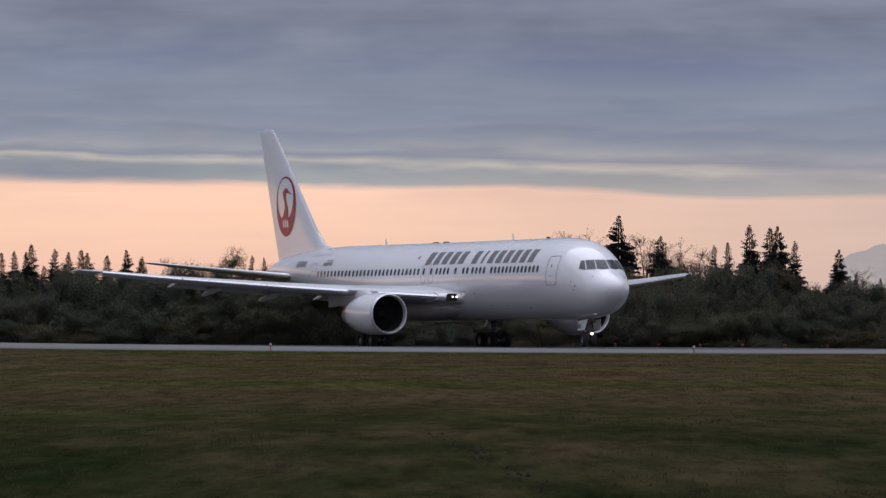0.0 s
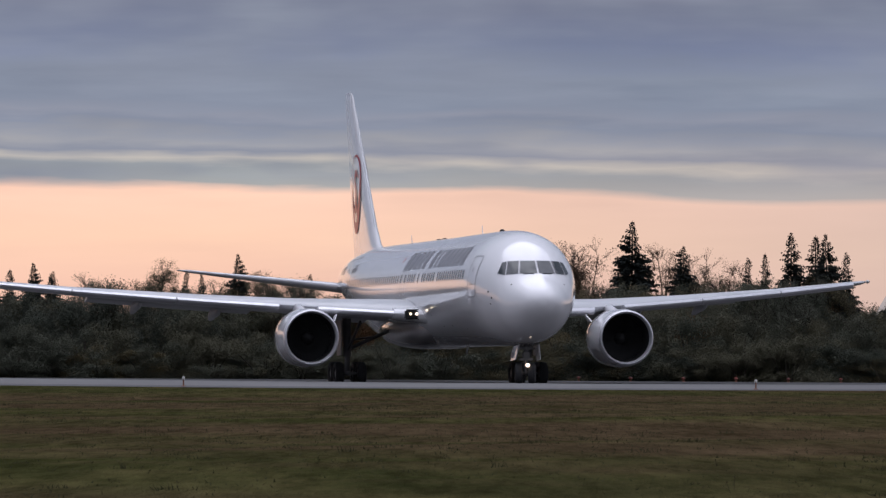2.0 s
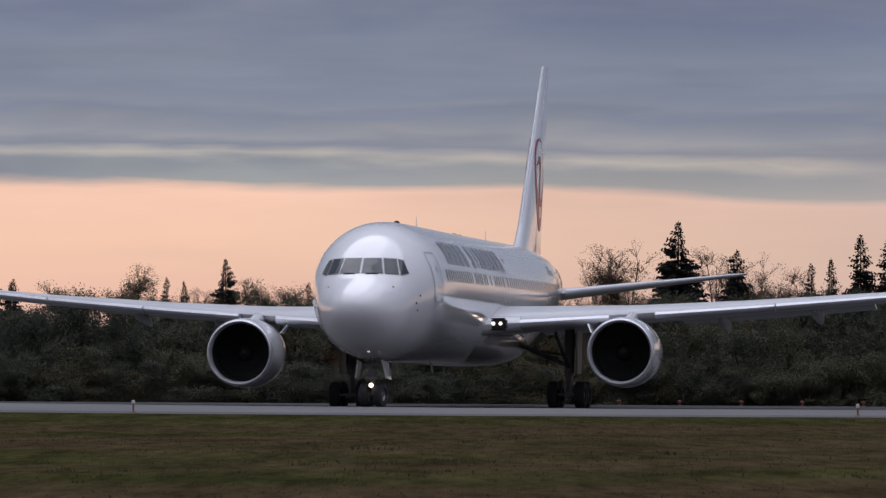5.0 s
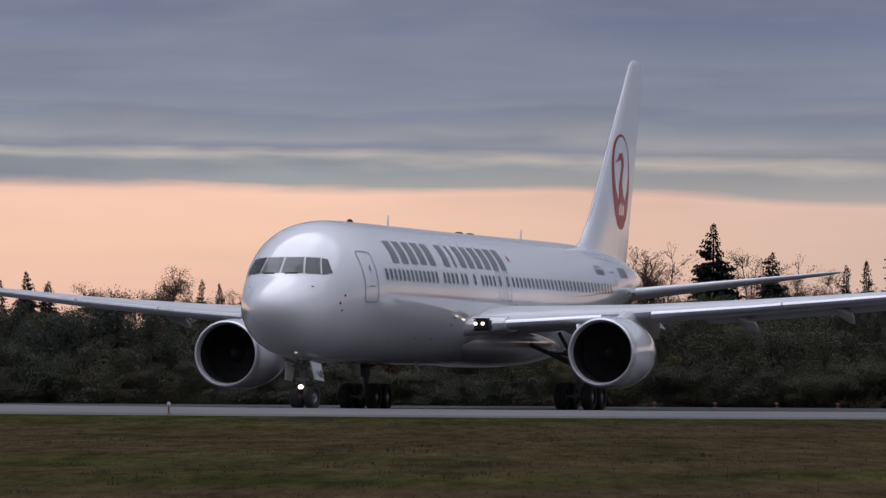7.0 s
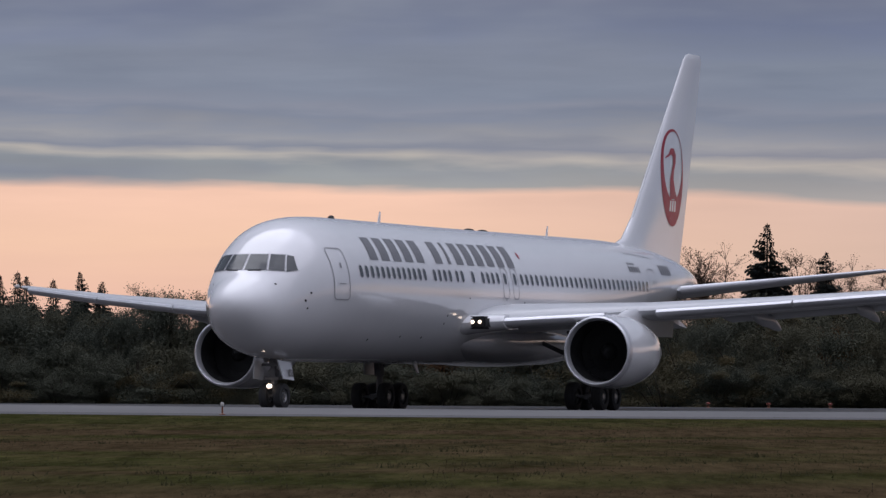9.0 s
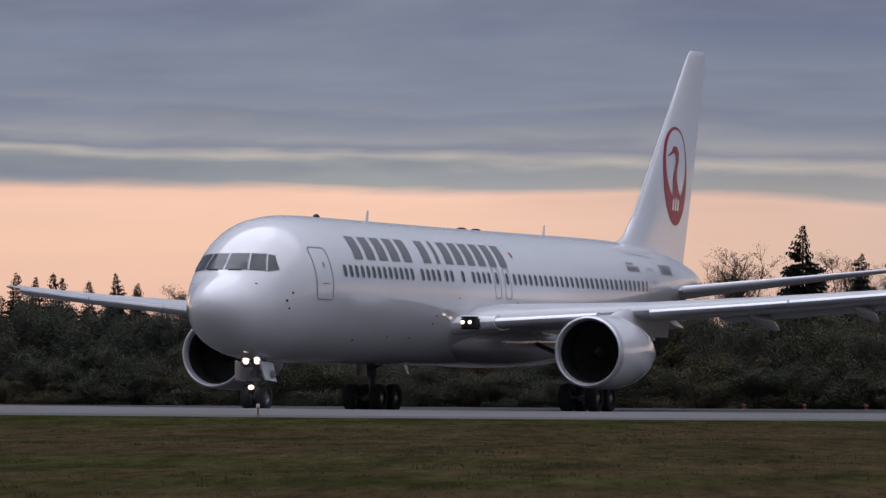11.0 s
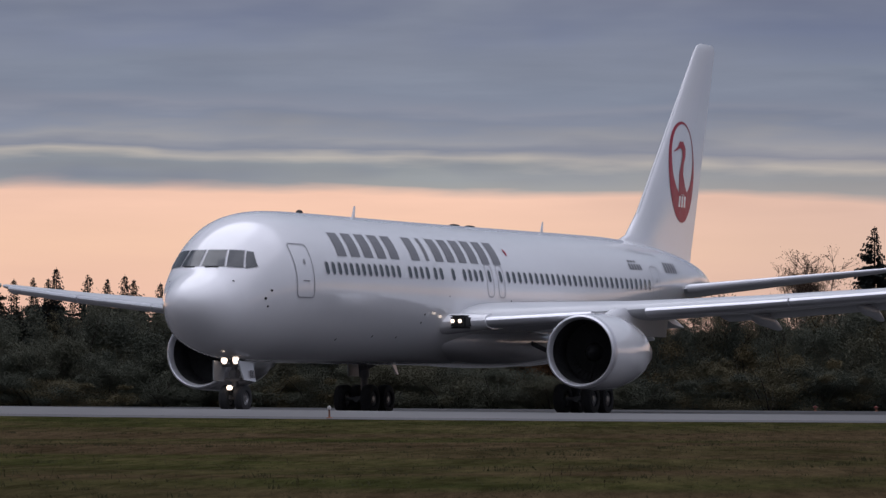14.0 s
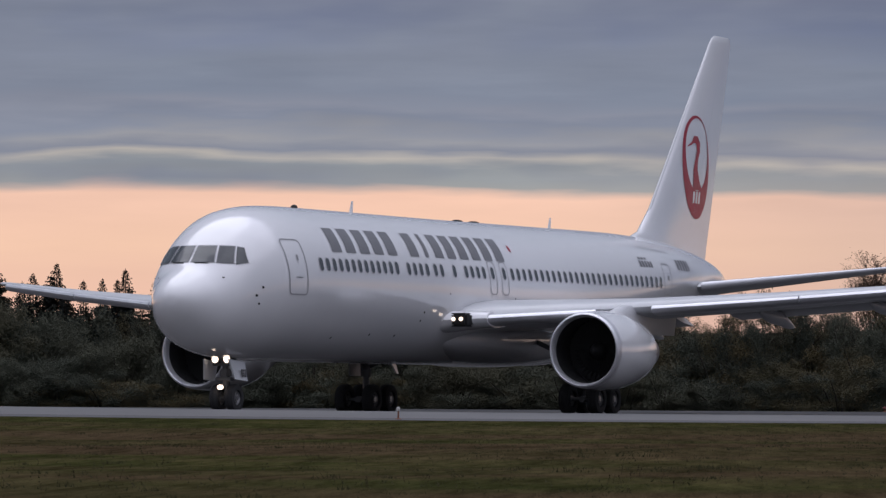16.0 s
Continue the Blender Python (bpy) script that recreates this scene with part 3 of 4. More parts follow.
        for k in range(34):
            blade = first if k == 0 else new("fan_blade", first.data)
            blade.parent = nacelle
            blade.location, blade.rotation_euler = (x0 - 1.5, ey, ez0), (2 * math.pi * k / 34, 0, 0)
        bm = bmesh.new()
        spun(bm, [(-0.95, 0.001), (-1.0, 0.09), (-1.2, 0.24), (-1.5, 0.34), (-1.7, 0.36)], (x0, ey, ez0), n=24)
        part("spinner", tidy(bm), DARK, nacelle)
        bm = bmesh.new()
        spun(bm, [(-3.6, 1.0), (-4.7, 0.86), (-5.8, 0.60), (-5.82, 0.54), (-5.0, 0.5)], (x0, ey, ez0), n=32)
        spun(bm, [(-5.2, 0.42), (-6.0, 0.32), (-6.7, 0.05), (-6.72, 0.001)], (x0, ey, ez0), n=24)
        part("core_exhaust", tidy(bm), DULL_METAL, nacelle, "dull metal core exhaust cone")
        bm = bmesh.new()
        loft(bm, [(0, -19.3, 3.35, 6.5, 0.05, 0), (0, -20.6, 3.72, 5.4, 0.08, 0), (0, -21.5, 3.92, 3.6, 0.09, 0)], 1, 8, upright=True)
        loft(bm, [(0, -21.2, 2.9, 5.6, 0.06, 0), (0, -20.6, 3.6, 6.4, 0.07, 0)], 1, 8, upright=True)
        for v in bm.verts:
            v.co.y += ey
        part("pylon", bm, WHITE, nacelle, "white engine pylon")
        bm = bmesh.new()
        slab(bm, [(-19.6, side * 6.35, 3.05), (-20.4, side * 6.35, 3.05), (-20.5, side * 6.15, 3.40), (-20.1, side * 6.15, 3.40)], (0, 1, 0.4), 0.04)
        part("strake", bm, WHITE, nacelle, smooth=False)
    return plane


def landing_gear(plane):
    """Returns the parts that turn: the steered nose axle, all wheels, the swivelling lamps."""
    wheels = []
    # nose gear
    bm = bmesh.new()
    tube(bm, (-5.15, 0, 0.85), (-5.05, 0, 2.6), 0.095, 0.13)
    tube(bm, (-5.16, 0, 0.5), (-5.15, 0, 0.95), 0.075)
    tube(bm, (-5.05, 0, 1.55), (-6.6, 0, 2.15), 0.06)
    for s in (-1, 1):
        tube(bm, (-5.05, 0, 1.6), (-5.5, s * 0.55, 2.1), 0.045, n=8)
    box(bm, (-5.35, -0.30, 1.10), (-4.92, 0.30, 1.22), 0.03)
    box(bm, (-5.28, -0.16, 1.22), (-4.95, 0.16, 1.5), 0.04)
    box(bm, (-5.1, -0.42, 1.60), (-4.96, 0.42, 1.70), 0.02)
    tube(bm, (-5.32, 0.0, 1.1), (-5.52, 0.0, 0.82), 0.035, n=8)
    tube(bm, (-5.52, 0.0, 0.82), (-5.25, 0.0, 0.56), 0.035, n=8)
    gear = part("nose_gear", bm, STRUT, plane, "grey nose landing gear strut")
    for s in (-1, 1):
        bm = bmesh.new()
        slab(bm, [(-4.4, s * 0.46, 1.82), (-5.5, s * 0.50, 1.72), (-5.5, s * 0.62, 1.08), (-4.65, s * 0.58, 1.14)], (0, 1, 0.15), 0.05)
        door = part("gear_door", bm, WHITE, gear, "white nose gear door with a number plate", smooth=False)
        bm = bmesh.new()
        for k in range(3):
            x = -5.06 - 0.13 * k
            slab(bm, [(x, s * 0.625, 1.48), (x - 0.085, s * 0.625, 1.48), (x - 0.085, s * 0.655, 1.22), (x, s * 0.655, 1.22)], (0, 1, 0.15), 0.012)
        part("number_bars", bm, TITLE_GREY, gear, smooth=False)
    axle_bm = bmesh.new()
    tube(axle_bm, (0, -0.42, 0.0), (0, 0.42, 0.0), 0.07)
    axle = part("steered_axle", axle_bm, STRUT, plane)
    axle.location = (-5.19, 0, 0.52)
    nose_wheel = None
    for s in (-1, 1):
        w = part("wheel", wheel_mesh(0.47, 0.33, 0.24), TYRE, axle, "black tyre on a grey rim", more=(RIM,)) if nose_wheel is None else new("wheel", nose_wheel.data)
        if nose_wheel is not None:
            tagged(w, "black tyre on a grey rim")
        nose_wheel = nose_wheel or w
        w.parent = axle
        wheels.append((w, (0, s * 0.29, 0), 0.47))
    bm = bmesh.new()
    spun(bm, [(0.03, 0.001), (0.035, 0.06), (0.02, 0.085), (-0.12, 0.08)], (-4.68, 0.0, 0.88), n=16)
    part("taxi_light", bm, LAMP_ON, gear, "lit taxi light above the nose wheels")
    bm = bmesh.new()
    tube(bm, (-5.1, 0, 0.9), (-4.75, 0, 0.88), 0.04, n=8)
    part("light_bracket", bm, STRUT, gear)
    lamps = []
    for s in (-1, 1):
        bm = bmesh.new()
        spun(bm, [(0.03, 0.001), (0.035, 0.09), (0.02, 0.125)], (0.14, 0, 0), n=16, mat=1)
        spun(bm, [(0.17, 0.125), (0.0, 0.11), (-0.08, 0.001)], (0, 0, 0), n=16)
        lamp = part("swivel_lamp", bm, STRUT, plane, "swivelling landing lamp on the nose strut", more=(LAMP_ON,))
        lamps.append((lamp, (-4.92, s * 0.22, 1.82)))
    # main gear
    bogie_wheel = None
    for side in (1, -1):
        y = side * 4.57
        bm = bmesh.new()
        tube(bm, (-26.2, y, 1.4), (-26.1, y + side * 0.05, 3.3), 0.20, 0.22)
        gear = part("main_gear", bm, STRUT, plane, "dark main landing gear with four wheels")
        pieces = [("oleo_leg", (-26.22, y, 0.5), (-26.2, y, 1.6), 0.13), ("side_brace", (-26.2, y, 1.75), (-26.2, side * 2.3, 2.75), 0.09),
                  ("lock_link", (-26.2, y, 2.2), (-26.2, side * 3.1, 2.4), 0.05), ("drag_brace", (-26.2, y, 1.6), (-24.2, y - side * 0.3, 3.1), 0.075),
                  ("bogie_beam", (-27.0, y, 0.56), (-25.44, y, 0.56), 0.12)]
        pieces += [("axle_tube", (-26.22 + dx, y - 0.62, 0.56), (-26.22 + dx, y + 0.62, 0.56), 0.07) for dx in (-0.71, 0.71)]
        for name, a, b, r in pieces:
            part(name, tube(bmesh.new(), a, b, r), STRUT, gear)
        bm = bmesh.new()
        slab(bm, [(-25.4, y + side * 0.42, 3.2), (-27.0, y + side * 0.42, 3.2), (-26.8, y + side * 0.40, 1.45), (-25.6, y + side * 0.40, 1.45)], (0, 1, 0), 0.05)
        part("gear_door", bm, DULL_METAL, gear, smooth=False)
        for dx in (-0.71, 0.71):
            for dy in (-0.56, 0.56):
                if bogie_wheel is None:
                    w = bogie_wheel = part("wheel", wheel_mesh(0.565, 0.44, 0.28), TYRE, gear, "black tyre on a grey rim", more=(RIM,))
                else:
                    w = tagged(new("wheel", bogie_wheel.data), "black tyre on a grey rim")
                w.parent = gear
                wheels.append((w, (-26.22 + dx, y + dy, 0.565), 0.565))
    return axle, wheels, lamps


plane = airliner()
axle, wheels, lamps = landing_gear(plane)


# ---- ground ----
def land(x, y):
    """Height of the ground. The paved crest falls gently away behind; the field before it is rough grass."""
    n = noise.noise(Vector((x * 0.03, y * 0.03, 3.1))) * 0.10 + noise.noise(Vector((x * 0.15, y * 0.15, 7.7))) * 0.03
    u = max(-34.0, min(26.0, x))
    tilt = -0.006 * max(-60.0, min(60.0, x))
    kerb = -0.035 - 0.006 * u + 0.00012 * u * u
    crest = 0.135 - 0.0078 * u + 0.00015 * u * u
    if y < 148:
        f = max(0.0, min(1.0, (148 - y) / 40))
        return kerb * (1 - f) + f * (-0.16 + n * (0.6 + f)) + (1 - f) * n * 0.3
    if y < 165:
        return kerb + (crest - kerb) * (y - 148) / 17
    f = min(1.0, (y - 165) / 14)
    if y < 246:
        return crest * (1 - f) + f * (0.10 + tilt) - 0.0046 * min(26.0, y - 165)
    return -0.02 + tilt - 0.01 * min(60, y - 246) + n * min(1.0, (y - 246) / 8)


def paved(x, y):
    return land(x, y) + 0.006


def strip_mesh(xs, ys, height):
    bm = bmesh.new()
    vs = [[bm.verts.new((x, y, height(x, y))) for x in xs] for y in ys]
    for a, b in zip(vs, vs[1:]):
        for i in range(len(xs) - 1):
            bm.faces.new((a[i], a[i + 1], b[i + 1], b[i]))
    return bm


def grass_material():
    m, nt, p = nodes_of("autumn_grass")
    big = noise_of(nt, 0.05, 5, (0.5, 0.8, 1), rough=0.65)
    mid = noise_of(nt, 0.55, 5, (1, 0.16, 1), rough=0.65)
    fine = noise_of(nt, 3.2, 6, (1, 0.12, 1), rough=0.7)
    green = ramp(nt, [(0.30, (0.020, 0.0235, 0.0085)), (0.52, (0.043, 0.043, 0.0160)), (0.72, (0.074, 0.065, 0.0265))], mid)
    brown = ramp(nt, [(0.30, (0.042, 0.030, 0.0165)), (0.70, (0.075, 0.053, 0.0300))], mid)
    base = mixed(nt, "MIX", ramp(nt, [(0.41, (0, 0, 0)), (0.55, (1, 1, 1))], big), green, brown)
    # darker, greener colours towards the near end of the field
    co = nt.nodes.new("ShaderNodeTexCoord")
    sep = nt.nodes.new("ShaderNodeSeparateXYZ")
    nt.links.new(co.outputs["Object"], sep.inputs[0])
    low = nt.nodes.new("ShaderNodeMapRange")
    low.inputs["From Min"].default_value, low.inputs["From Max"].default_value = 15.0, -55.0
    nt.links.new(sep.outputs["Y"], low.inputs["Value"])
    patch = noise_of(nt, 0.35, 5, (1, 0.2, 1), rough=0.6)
    near_grass = ramp(nt, [(0.34, (0.0105, 0.0160, 0.0062)), (0.48, (0.0225, 0.0245, 0.0105)), (0.64, (0.046, 0.037, 0.0200))], patch)
    base = mixed(nt, "MIX", low.outputs[0], base, near_grass)
    nt.links.new(mixed(nt, "MULTIPLY", 0.65, base, ramp(nt, [(0.32, (0.32, 0.32, 0.32)), (0.62, (1.3, 1.3, 1.3))], fine)), p.inputs["Base Color"])
    p.inputs["Roughness"].default_value = 0.95
    p.inputs["Specular IOR Level"].default_value = 0.0
    b = put(nt, "ShaderNodeBump", Strength=1.0, Distance=0.3)
    nt.links.new(fine, b.inputs["Height"])
    nt.links.new(b.outputs[0], p.inputs["Normal"])
    return m


GRASS = grass_material()
CONCRETE = plain("worn_concrete", (0.112, 0.111, 0.112), 0.75, vary=0.24, scale=0.12, bump=0.15, stretch=(1, 0.5, 1), fine=2.5, spec=0.2)
SHOULDER = plain("dark_asphalt", (0.085, 0.083, 0.085), 0.85, vary=0.2, scale=0.4, bump=0.2, fine=6, spec=0.15)

xs = [-3000, -1200, -500, -250] + [-140 + 4 * k for k in range(71)] + [250, 500, 1200, 3000]
ys = [-3000, -1000, -400, -200] + [-140 + 4 * k for k in range(71)] + [145, 147, 148, 150, 153, 157, 161, 165] + [168, 172, 176, 179, 183] + [190 + 8 * k for k in range(8)] + [250, 256, 275, 290, 310, 340, 500, 1000, 4500]
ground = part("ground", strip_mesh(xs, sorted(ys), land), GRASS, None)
tagged(ground, "flat airfield of dull green and brown autumn grass", "ground", kind="structure")

wide_xs = [-400, -250] + [-160 + 8 * k for k in range(41)] + [250, 400]
rim = part("pavement", strip_mesh(wide_xs, [152, 154, 157, 160, 163, 165, 168], paved), CONCRETE, None)
tagged(rim, "pale worn concrete edge of the taxiway", "pavement", kind="structure")
ASPHALT = plain("taxiway_asphalt", (0.055, 0.054, 0.056), 0.8, vary=0.2, scale=0.15, bump=0.15, fine=3, spec=0.15)
pave = part("taxiway", strip_mesh(wide_xs, [168, 172, 176, 179, 183] + [190 + 8 * k for k in range(8)], paved), ASPHALT, None)
tagged(pave, "dark worn asphalt taxiway", "taxiway", kind="structure")
edge = part("shoulder", strip_mesh([-400, -250] + [-160 + 8 * k for k in range(41)] + [250, 400], [148.5, 150, 152.0], lambda x, y: land(x, y) + 0.004), SHOULDER, None)
tagged(edge, "narrow dark asphalt shoulder along the taxiway", "shoulder", kind="structure")

# ---- sky beyond the trees ----
def sky_material():
    m = bpy.data.materials.new("dusk_cloud")
    m.use_nodes = True
    nt = m.node_tree
    nt.nodes.clear()
    out = nt.nodes.new("ShaderNodeOutputMaterial")
    em = nt.nodes.new("ShaderNodeEmission")
    co = nt.nodes.new("ShaderNodeTexCoord")
    sep = nt.nodes.new("ShaderNodeSeparateXYZ")
    nt.links.new(co.outputs["Object"], sep.inputs[0])
    # degrees over the horizon, seen from the field
    ele = nt.nodes.new("ShaderNodeMath")
    ele.operation = "MULTIPLY"
    ele.inputs[1].default_value = math.degrees(1 / SKY_R)
    nt.links.new(sep.outputs["Z"], ele.inputs[0])
    slow = noise_of(nt, 0.035, 3, (1, 1, 4.0))
    fine = noise_of(nt, 0.05, 5, (1, 1, 8.0), rough=0.52)
    # one gentle sum of both cloud scales
    total = nt.nodes.new("ShaderNodeMath")
    total.operation = "MULTIPLY_ADD"
    nt.links.new(slow, total.inputs[0])
    total.inputs[1].default_value = 0.6
    nt.links.new(fine, total.inputs[2])
    # towards the right the cloud base hangs lower and the band below it is greyer
    grad = nt.nodes.new("ShaderNodeMapRange")
    grad.inputs["From Min"].default_value, grad.inputs["From Max"].default_value = -14.0, 42.0
    nt.links.new(sep.outputs["X"], grad.inputs["Value"])
    lower = nt.nodes.new("ShaderNodeMath")
    lower.operation = "MULTIPLY_ADD"
    nt.links.new(grad.outputs[0], lower.inputs[0])
    lower.inputs[1].default_value = 0.28
    nt.links.new(ele.outputs[0], lower.inputs[2])
    sway = nt.nodes.new("ShaderNodeMapRange")
    sway.inputs["From Min"].default_value, sway.inputs["From Max"].default_value = 2.3, 3.2
    sway.inputs["To Min"].default_value, sway.inputs["To Max"].default_value = 0.30, 1.05
    nt.links.new(ele.outputs[0], sway.inputs["Value"])
    base = sky_colour(nt, lower.outputs[0], total.outputs[0], sway.outputs[0])
    # long gaps where the bright streaks fade into plain grey cloud
    fade = nt.nodes.new("ShaderNodeMapRange")
    fade.inputs["From Min"].default_value, fade.inputs["From Max"].default_value = 2.42, 2.6
    nt.links.new(ele.outputs[0], fade.inputs["Value"])
    gaps = nt.nodes.new("ShaderNodeMath")
    gaps.operation = "MULTIPLY"
    nt.links.new(fade.outputs[0], gaps.inputs[0])
    nt.links.new(ramp(nt, [(0.36, (0, 0, 0)), (0.60, (0.85, 0.85, 0.85))], noise_of(nt, 0.055, 3, (1, 1, 3.2))), gaps.inputs[1])
    base = mixed(nt, "MIX", gaps.outputs[0], base, (0.225, 0.248, 0.318))
    band = nt.nodes.new("ShaderNodeMapRange")
    band.inputs["From Min"].default_value, band.inputs["From Max"].default_value = 3.3, 2.3
    nt.links.new(lower.outputs[0], band.inputs["Value"])
    veil = nt.nodes.new("ShaderNodeMath")
    veil.operation = "MULTIPLY"
    nt.links.new(grad.outputs[0], veil.inputs[0])
    nt.links.new(band.outputs[0], veil.inputs[1])
    grey = mixed(nt, "MIX", veil.outputs[0], base, mixed(nt, "MIX", 0.72, base, (0.47, 0.385, 0.365)))
    shade = ramp(nt, [(0.32, (0.86, 0.87, 0.89)), (0.68, (1.10, 1.10, 1.09))], fine)
    calm = nt.nodes.new("ShaderNodeMapRange")
    calm.inputs["From Min"].default_value, calm.inputs["From Max"].default_value = 2.0, 2.7
    calm.inputs["To Min"].default_value = 0.25
    nt.links.new(ele.outputs[0], calm.inputs["Value"])
    nt.links.new(mixed(nt, "MULTIPLY", calm.outputs[0], grey, shade), em.inputs["Color"])
    em.inputs["Strength"].default_value = 1.0
    nt.links.new(em.outputs[0], out.inputs["Surface"])
    return m


SKY_R = 300.0
bm = bmesh.new()
bands = [-12, 0, 10, 20, 30, 40, 60, 100, 150]
arcs = [radians(a) for a in np.linspace(-60, 60, 61)]
vs = [[bm.verts.new((SKY_R * math.sin(a), SKY_R * math.cos(a), z)) for a in arcs] for z in bands]
for a, b in zip(vs, vs[1:]):
    for i in range(len(arcs) - 1):
        bm.faces.new((a[i], a[i + 1], b[i + 1], b[i]))
backdrop = part("backdrop", bm, sky_material(), None)
tagged(backdrop, "grey evening clouds over an orange band of sky", "sky", kind="structure")


# ---- a mountain behind the wood, with painted haze ----
def mountain():
    bm = bmesh.new()
    rows_ = []
    for j in range(5):
        g = j / 4
        row = []
        for i in range(61):
            x = 20.0 + 40.0 * i / 60
            h = 7.6 * math.exp(-((x - 32.2) / 6.0) ** 2) + 4.0 * math.exp(-((x - 44) / 8.0) ** 2) + 0.9 * noise.noise(Vector((x * 0.5, g, 2.0)))
            row.append(bm.verts.new((x, 286 + 8 * g, max(-1.0, h * math.sin(math.pi * (0.02 + 0.96 * g)) - 0.6))))
        rows_.append(row)
    for a, b in zip(rows_, rows_[1:]):
        for i in range(60):
            bm.faces.new((a[i], a[i + 1], b[i + 1], b[i]))
    m, nt, p = nodes_of("rock_snow_haze_glow")
    n = noise_of(nt, 0.35, 5, (1, 1, 2.2))
    # distance haze painted as emission near the sky's tone, over an almost black base
    tone = ramp(nt, [(0.42, (0.37, 0.325, 0.33)), (0.60, (0.435, 0.37, 0.355))], n)
    p.inputs["Base Color"].default_value = (0.03, 0.03, 0.03, 1)
    p.inputs["Roughness"].default_value = 1.0
    nt.links.new(tone, p.inputs["Emission Color"])
    p.inputs["Emission Strength"].default_value = 0.92
    return tagged(part("mountain", bm, m, None), "pale mountain behind the wood, its haze painted as a glow", "backdrop", kind="structure")


mountain()


# ---- trees ----
def leaf_material(name, dark, light):
    m, nt, p = nodes_of(name)
    geo = nt.nodes.new("ShaderNodeNewGeometry")
    n = noise_of(nt, 0.5, 3)
    c = ramp(nt, [(0.0, dark), (1.0, light)], geo.outputs["Random Per Island"])
    own = nt.nodes.new("ShaderNodeObjectInfo")
    c = mixed(nt, "MULTIPLY", 1.0, c, ramp(nt, [(0.0, (0.62, 0.66, 0.66)), (0.5, (0.95, 0.95, 0.90)), (1.0, (1.15, 1.02, 0.85))], own.outputs["Random"]))
    nt.links.new(mixed(nt, "MULTIPLY", 0.22, c, ramp(nt, [(0.35, (0.5, 0.5, 0.5)), (0.65, (1.2, 1.2, 1.2))], n)), p.inputs["Base Color"])
    p.inputs["Roughness"].default_value = 0.8
    p.inputs["Specular IOR Level"].default_value = 0.08
    soft = nt.nodes.new("ShaderNodeVectorMath")
    soft.operation = "MULTIPLY_ADD"
    nt.links.new(geo.outputs["Normal"], soft.inputs[0])
    soft.inputs[1].default_value, soft.inputs[2].default_value = (0.35, 0.35, 0.35), (0.0, -0.55, 0.65)
    unit = nt.nodes.new("ShaderNodeVectorMath")
    unit.operation = "NORMALIZE"
    nt.links.new(soft.outputs[0], unit.inputs[0])
    nt.links.new(unit.outputs[0], p.inputs["Normal"])
    thin = nt.nodes.new("ShaderNodeBsdfTranslucent")
    nt.links.new(p.inputs["Base Color"].links[0].from_socket, thin.inputs["Color"])
    blend = nt.nodes.new("ShaderNodeMixShader")
    blend.inputs[0].default_value = 0.3
    nt.links.new(p.outputs[0], blend.inputs[1])
    nt.links.new(thin.outputs[0], blend.inputs[2])
    nt.links.new(blend.outputs[0], nt.nodes["Material Output"].inputs["Surface"])
    return m


NEEDLES = leaf_material("fir_needles", (0.048, 0.056, 0.060), (0.078, 0.087, 0.081))
LEAVES = leaf_material("dull_green_leaves", (0.108, 0.114, 0.092), (0.128, 0.132, 0.102))
BROWN_LEAVES = leaf_material("rusty_leaves", (0.13, 0.072, 0.040), (0.21, 0.105, 0.050))
OLIVE = leaf_material("olive_leaves", (0.118, 0.108, 0.074), (0.148, 0.130, 0.082))
DRY_LEAVES = leaf_material("dry_leaves", (0.075, 0.050, 0.036), (0.13, 0.085, 0.060))
BARK = plain("dark_bark", (0.045, 0.036, 0.028), 0.9, vary=0.3, scale=6, bump=0.4)
TWIG = plain("grey_twigs", (0.15, 0.105, 0.08), 0.9, vary=0.25, scale=6)


def leaf(verts, faces, at, d, up, length, wide):
    k = len(verts)
    s = d.cross(up)
    s = s.normalized() * wide if s.length > 1e-4 else Vector((wide, 0, 0))
    verts += [at - s * 0.4, at + d * length * 0.5 - s, at + d * length, at + d * length * 0.5 + s, at + s * 0.4]
    faces += [(k, k + 1, k + 2, k + 3, k + 4)]


def mesh_from(name, verts, faces, material):
    me = bpy.data.meshes.new(name)
    me.from_pydata([tuple(v) for v in verts], [], faces)
    me.materials.append(material)
    return me


def limb(verts, faces, pts, r0, r1, n=5):
    base = len(verts)
    for k, p in enumerate(pts):
        r = r0 + (r1 - r0) * k / (len(pts) - 1)
        for i in range(n):
            a = 2 * math.pi * i / n
            verts.append(Vector(p) + Vector((math.cos(a) * r, math.sin(a) * r, 0)))
    for k in range(len(pts) - 1):
        for i in range(n):
            j = (i + 1) % n
            faces.append((base + k * n + i, base + k * n + j, base + (k + 1) * n + j, base + (k + 1) * n + i))


